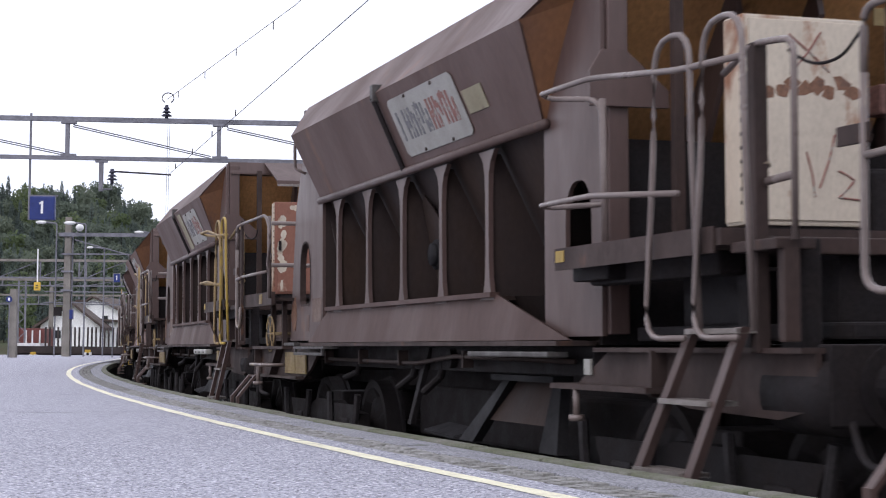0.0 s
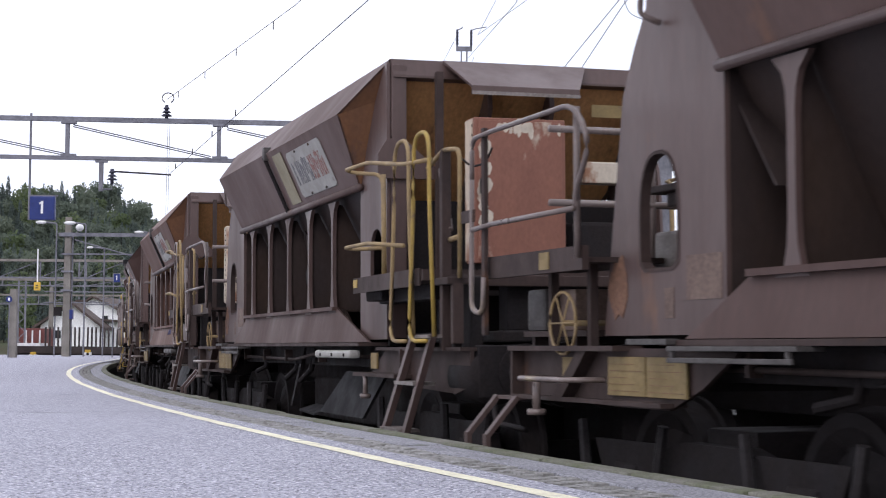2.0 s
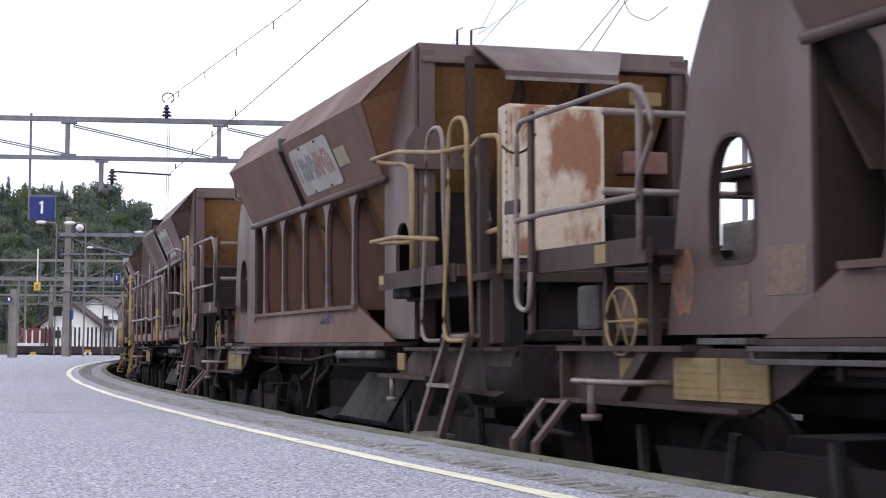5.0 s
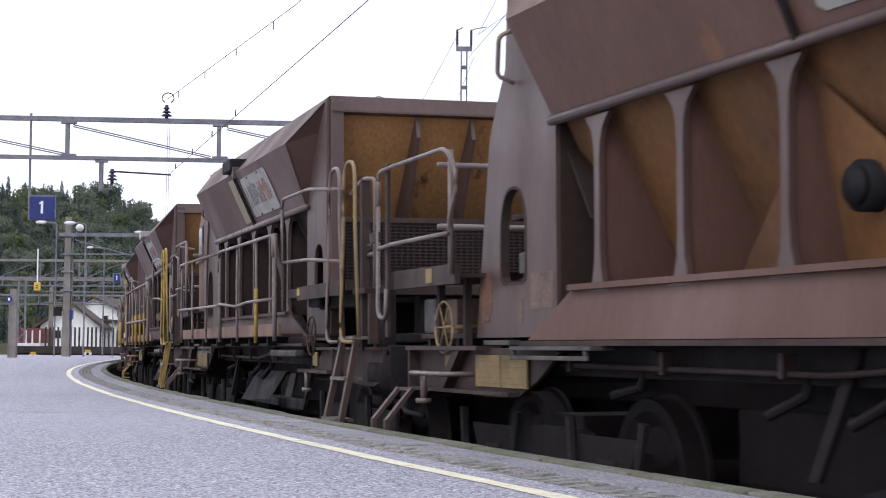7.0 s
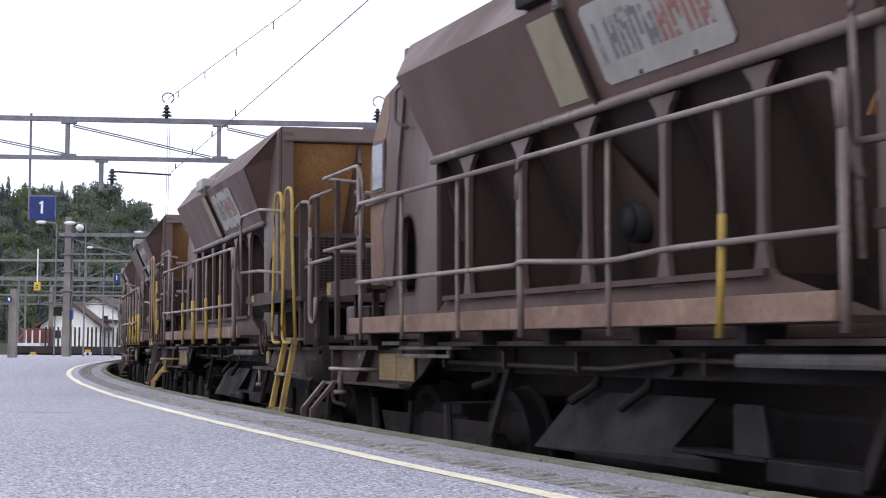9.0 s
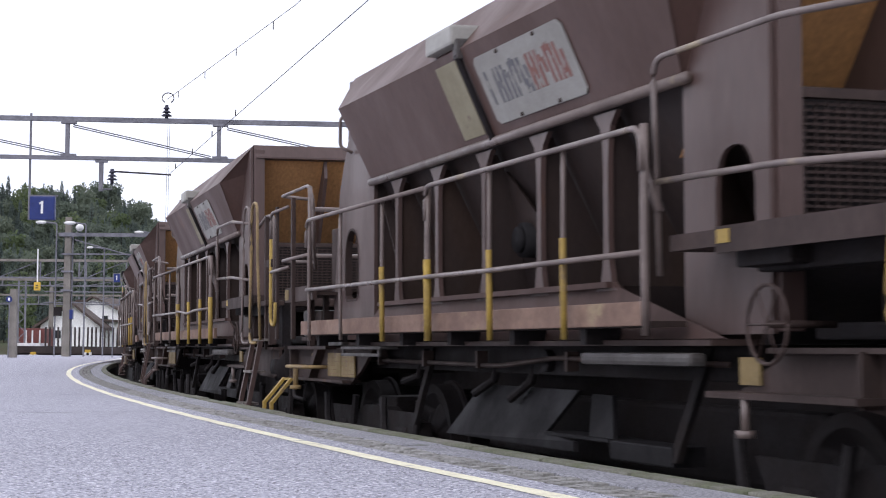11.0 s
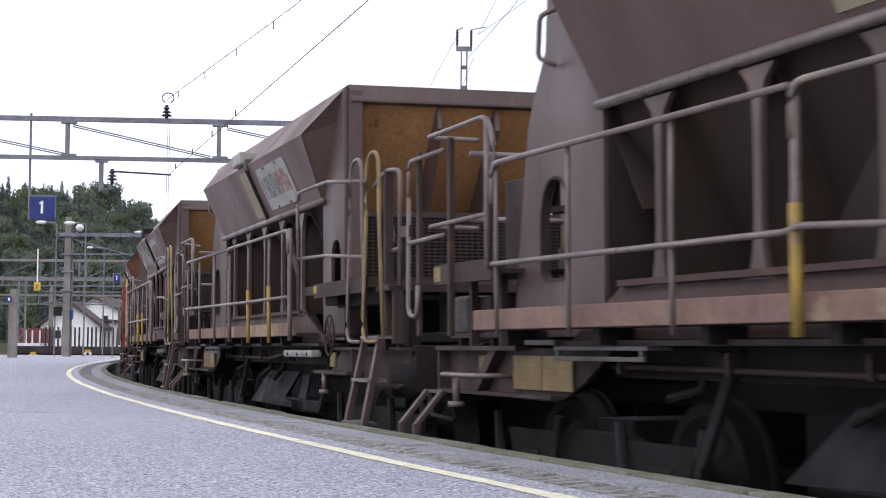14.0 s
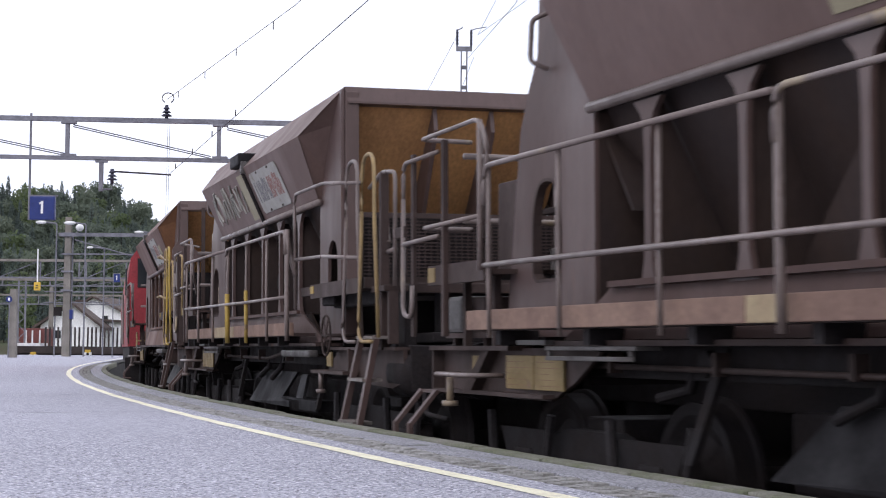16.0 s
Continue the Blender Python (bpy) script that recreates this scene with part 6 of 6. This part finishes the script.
def wagon(kind, name_label, **o):
    root = thing("ballast_wagon", name_label, "rail wagon", "wagons of the train")
    rusty = o.get("rusty", False)
    rust_floor = o.get("rust_floor", False)
    hopper(root, 0.08 if kind == 2 else 0.0, rusty, rust_floor, o.get("skin", M_BROWN_RUSTY if rust_floor else M_BROWN))
    yel = o.get("yellow", False)
    hoops = o.get("hoops", (M_RAIL, M_OCHRE, M_RAIL, M_RAIL))
    sign(root, *o.get("span", (-0.55, 1.0) if kind == 1 else (-0.42, 1.08)), o.get("strip", (-1.14, -0.72)), o.get("patch", False), o.get("seam", -0.78 if kind == 1 else -0.60))
    underframe(root, yel, o.get("shield", False), o.get("frame_chute", False), kind == 2)
    front_end(root, o.get("rail", M_RAIL), hoops, kind == 2)
    rear_end(root, M_RAIL, yel, kind == 2)
    if kind == 2:
        mesh_screen(root)
        side_walkway(root, o.get("posts", [M_RAIL] * 7), o.get("bend", 0.0), o.get("boards", ((-4.86, -1.3, 0), (-1.3, 2.32, 0))))
        brake_wheel(root, 3.36, 1.40, 1.33, 0.18, M_FRAME)
        part("warning_plate", boxes((3.02, 3.03, 0.65, 0.93, 3.21, 3.37)), M_YELLOW, root, "small yellow warning plate")
        part("plate_mark", boxes((3.031, 3.034, 0.70, 0.84, 3.25, 3.32)), M_INK, root)
        if o.get("box", True):
            bm = boxes((-1.16, -0.60, -1.53, -1.30, 3.27, 3.41), bevel=0.02)
            part("lamp_box", bm, o.get("box_mat", M_CHUTE), root, "small box on the hopper coaming")
    else:
        cabinet(root, *o["cabinet"])
        bm = bmesh.new()
        rng = random.Random(o.get("seed", 4))
        prism(bm, [(-4.80 + 0.12 * math.cos(t) * rng.uniform(0.8, 1.15), 1.56 + 0.18 * math.sin(t) * rng.uniform(0.8, 1.15)) for t in (i * math.pi / 8 for i in range(16))], "y", -1.189, -1.186)
        part("primer_patch", bm, M_PATCH, root, "rounded orange primer patch")
        part("paint_patch", boxes((-4.02, -3.66, -1.189, -1.186, 1.47, 1.70)), M_PATCH_TAN, root, "squarish tan touched-up patch")
        part("paint_patch", boxes((-4.26, -4.16, -1.189, -1.186, 1.38, 1.54)), M_PATCH_TAN, root)
        brake_wheel(root, -5.2, 1.35, 1.365, 0.18, M_OCHRE)
    for v in (0.78, -0.78):
        part("end_shelf", boxes((-4.95, -4.12, -v - 0.16, -v + 0.16, 2.10, 2.14), (-4.80, -4.55, -v - 0.1, -v + 0.1, 2.02, 2.10), bevel=0.008), M_FRAME, root, "dark bracket shelf behind the oval hole")
        part("valve_box", boxes((-4.92, -4.60, -v - 0.12, -v + 0.06, 1.62, 1.88), bevel=0.02), M_TREAD, root, "pale valve box behind the oval hole")
        part("valve_post", boxes((-4.66, -4.60, -v - 0.03, -v + 0.03, 1.22, 2.10)), M_FRAME, root)
    part("side_fitting", tubes([[P(-4.25, 1.2, 2.95), P(-4.3, 1.3, 3.0), P(-4.22, 1.32, 3.25), P(-4.15, 1.2, 3.3)]], 0.016, 0.04, 6), M_RAIL, root, "", True)
    return root


Y_, R_, O_ = M_YELLOW, M_RAIL, M_OCHRE
L1 = "brown ballast hopper wagon with open fins and a cream cabinet"
L2 = "brown ballast hopper wagon with railed side walkway and mesh screen"
CREAM = (M_CREAM_CLEAN, M_CREAM, "cream steel cabinet with red graffiti and stains")
CREAM_R = (M_CREAM, M_CREAM_CLEAN, "rust-streaked cream steel cabinet")
BRICK = (M_BRICKRED, M_CREAM, "brick-red steel cabinet with paint peeling to cream")
WAGONS = [
    (-1, wagon(1, L1, cabinet=CREAM, strip=None, patch=True)),
    (0, wagon(1, L1, cabinet=CREAM, strip=None, patch=True, rusty=True, rail=R_, hoops=(R_, R_, R_, R_), frame_chute=True)),
    (1, wagon(1, "brown ballast hopper wagon with fins and a brick-red peeling cabinet", cabinet=BRICK, span=(0.09, 1.55), strip=(-0.50, -0.09), rusty=True, rail=O_, shield=True, hoops=(O_, Y_, R_, R_))),
    (2, wagon(1, "brown ballast hopper wagon with open fins and a rusty cream cabinet", cabinet=CREAM_R, strip=None, patch=True, rusty=True, rust_floor=True, rail=O_, hoops=(R_, O_, R_, R_))),
    (3, wagon(2, L2, hoops=(R_, O_, R_, R_), posts=[R_, R_, R_, R_, R_, Y_, R_], bend=1.0)),
    (4, wagon(2, "brown ballast hopper wagon with yellow ladder hoops and a railed walkway", hoops=(Y_, Y_, Y_, Y_), posts=[R_, R_, Y_, Y_, Y_, Y_, R_], yellow=True, box_mat=M_SIGN)),
    (5, wagon(2, L2, hoops=(R_, O_, R_, Y_), posts=[R_, R_, R_, Y_, Y_, Y_, Y_], bend=1.0, box_mat=M_SIGN)),
    (6, wagon(2, L2, hoops=(R_, O_, R_, R_), posts=[R_, R_, R_, R_, Y_, Y_, R_], shield=True, skin=M_BROWN_PALE, span=(-0.12, 1.38), strip=(-1.04, -0.62), seam=-0.46, boards=((-4.86, -1.35, 0), (-1.35, -1.0, 1), (-1.0, -0.1, 0), (-0.1, 1.55, 1), (1.55, 2.32, 0)), box_mat=M_SIGN)),
    (7, wagon(2, "brown ballast hopper wagon with pale graffiti and a railed walkway", hoops=(R_, O_, R_, R_), skin=M_BROWN_PALE, posts=[R_, R_, R_, Y_, Y_, R_, R_], boards=((-4.86, -2.3, 0), (-2.3, -0.9, 1), (-0.9, 2.32, 0)))),
    (8, wagon(1, "brown ballast hopper wagon with open fins before the locomotive", cabinet=CREAM_R, strip=None, patch=True, rusty=True, rust_floor=True, rail=O_, hoops=(O_, Y_, R_, R_))),
]


def graffiti(root):
    rng = random.Random(3)
    for k in range(13):
        u = -3.2 + k * 0.16
        w0, w1 = 2.74 + rng.uniform(0, 0.1), 3.16 - rng.uniform(0, 0.15)
        pts = []
        for w, du in ((w0, 0), ((w0 + w1) / 2, rng.uniform(-0.12, 0.12)), (w1, rng.uniform(-0.06, 0.14))):
            pts.append(P(u + du, 1.195 + (w - SILL) / (KNEE - SILL) * (REACH - 1.195) + 0.005, w))
        part("paint_stroke", tubes([pts], 0.014, 0.1, 5), M_SIGN, root, "pale scrawled spray-paint stroke")


graffiti(WAGONS[8][1])


def blue_scrawl(root):
    """A small faded blue scrawl on the skirt plate."""
    rng = random.Random(8)
    for k in range(7):
        u = -0.05 + k * 0.075
        pts = []
        for w in (1.44 + rng.uniform(0, 0.02), 1.49, 1.535 - rng.uniform(0, 0.03)):
            pts.append(P(u + rng.uniform(-0.05, 0.05), 1.19 + (1.585 - w) / 0.315 * 0.065 + 0.002, w))
        part("paint_stroke", tubes([pts], 0.010, 0.03, 5), M_SCRAWL, root, "faded blue spray-paint stroke")


blue_scrawl(WAGONS[3][1])


def rear_cabin(root):
    """A small shelter on the trailing end of one wagon."""
    for side in (1, -1):
        y0, y1 = sorted((-1.21 * side, -1.18 * side))
        bm = bmesh.new()
        prism(bm, [(-4.66, 1.72), (-5.24, 1.72), (-5.27, 2.72), (-5.18, 2.98), (-4.85, 3.28), (-4.3, 3.38), (-4.5, 2.7)], "y", y0, y1)
        part("cabin_side", bm, M_GREY, root, "grey-brown shelter side")
        edge = [(-4.93 + 0.06 * math.sin(k * 1.7) + 0.02 * k, 1.74 + k * 0.17) for k in range(10)]
        bm = bmesh.new()
        prism(bm, [(-5.235, 1.74), (-5.262, 2.72), (-5.17, 2.97), (-4.86, 3.26)] + edge[::-1], "y", *sorted((-1.213 * side, -1.2105 * side)))
        part("peeled_band", bm, M_CABIN, root, "band of peeled orange-tan paint")
        y0, y1 = sorted((-1.225 * side, -1.214 * side))
        frame_ = part("cabin_window", boxes((-5.17, -4.83, y0, y1, 2.50, 2.93), bevel=0.006), M_GREY, root, "rounded cabin window")
        y0, y1 = sorted((-1.232 * side, -1.226 * side))
        part("pane", boxes((-5.14, -4.86, y0, y1, 2.53, 2.90), bevel=0.002), M_PANE, frame_, "window pane coloured blue-grey like the sky")
        part("drip_rail", tubes([[P(-5.27, 1.24 * side, 2.42), P(-4.75, 1.24 * side, 2.44)]], 0.018), M_RAIL, root)
    bm = bmesh.new()
    prism(bm, [(-5.27, 2.72), (-5.18, 2.98), (-4.85, 3.28), (-4.85, 3.25), (-5.15, 2.95), (-5.24, 2.71)], "y", -1.18, 1.18)
    part("cabin_roof", bm, M_GREY, root)
    part("cabin_back", boxes((-5.25, -5.22, -1.18, 1.18, 1.72, 2.75)), M_GREY, root)


rear_cabin(WAGONS[4][1])


def locomotive():
    root = thing("locomotive", "red diesel locomotive at the tail with black underframe and buffers", "locomotive")
    bm = bmesh.new()
    prism(bm, [(-1.45, 1.25), (-1.5, 2.3), (-1.4, 3.2), (-1.15, 3.55), (-0.6, 3.72), (0.6, 3.72), (1.15, 3.55), (1.4, 3.2), (1.5, 2.3), (1.45, 1.25)], "x", -7.0, 7.0)
    part("body", bm, M_LOCO, root, "faded red body shell")
    bm = boxes((-7.05, 7.05, -1.42, 1.42, 0.85, 1.25), bevel=0.02)
    part("frame", bm, M_DARK, root)
    for y in (-0.75, 0.75):
        part("windscreen", boxes((7.0, 7.02, y - 0.5, y + 0.5, 2.55, 3.2), bevel=0.01), M_GLASS, root)
        bm = bmesh.new()
        disc(bm, pose(7.35, y * 1.17, 1.05, 0, 90), 0.1, 0.6, 16)
        disc(bm, pose(7.65, y * 1.17, 1.05, 0, 90), 0.25, 0.05, 24)
        part("buffer", bm, M_DARK, root)
        bm = bmesh.new()
        disc(bm, pose(7.02, y * 1.2, 1.6, 0, 90), 0.12, 0.06, 16)
        part("headlight", bm, M_SIGNWHITE, root)
    part("side_window", boxes((5.6, 6.5, -1.505, -1.47, 2.4, 3.0), bevel=0.004), M_GLASS, root)
    part("handrail", tubes([[(6.95, -1.56, 1.3), (6.95, -1.56, 2.4)], [(5.4, -1.56, 1.3), (5.4, -1.56, 2.4)]], 0.02), M_RAIL, root)
    part("step", boxes((6.3, 6.9, -1.5, -1.2, 0.45, 0.49), (6.3, 6.9, -1.5, -1.2, 0.75, 0.79), (6.28, 6.31, -1.5, -1.2, 0.45, 1.0), (6.88, 6.91, -1.5, -1.2, 0.45, 1.0)), M_DARK, root)
    part("coupling", boxes((7.0, 7.6, -0.07, 0.07, 0.95, 1.07)), M_DARK, root)
    bogie(root, 4.2)
    bogie(root, -4.2)
    return root


LOCO = locomotive()


# ---------------------------------------------------------------- what moves
def motions():
    steps = [k * 0.5 for k in range(33)]
    for k, w in WAGONS:
        walk(w, [(t, wagon_pose(travelled(t) - k * PITCH)) for t in steps])
    walk(LOCO, [(t, wagon_pose(travelled(t) - 8 * PITCH - 6.22 - 7.68, 8.4)) for t in steps])
    fine = [k * 0.1 for k in range(161)]
    for w, x in SETS:
        walk(w, [(t, pose(x, 0, 0.46, 0, math.degrees((travelled(t) - travelled(0)) / 0.46), 0)) for t in fine])


motions()
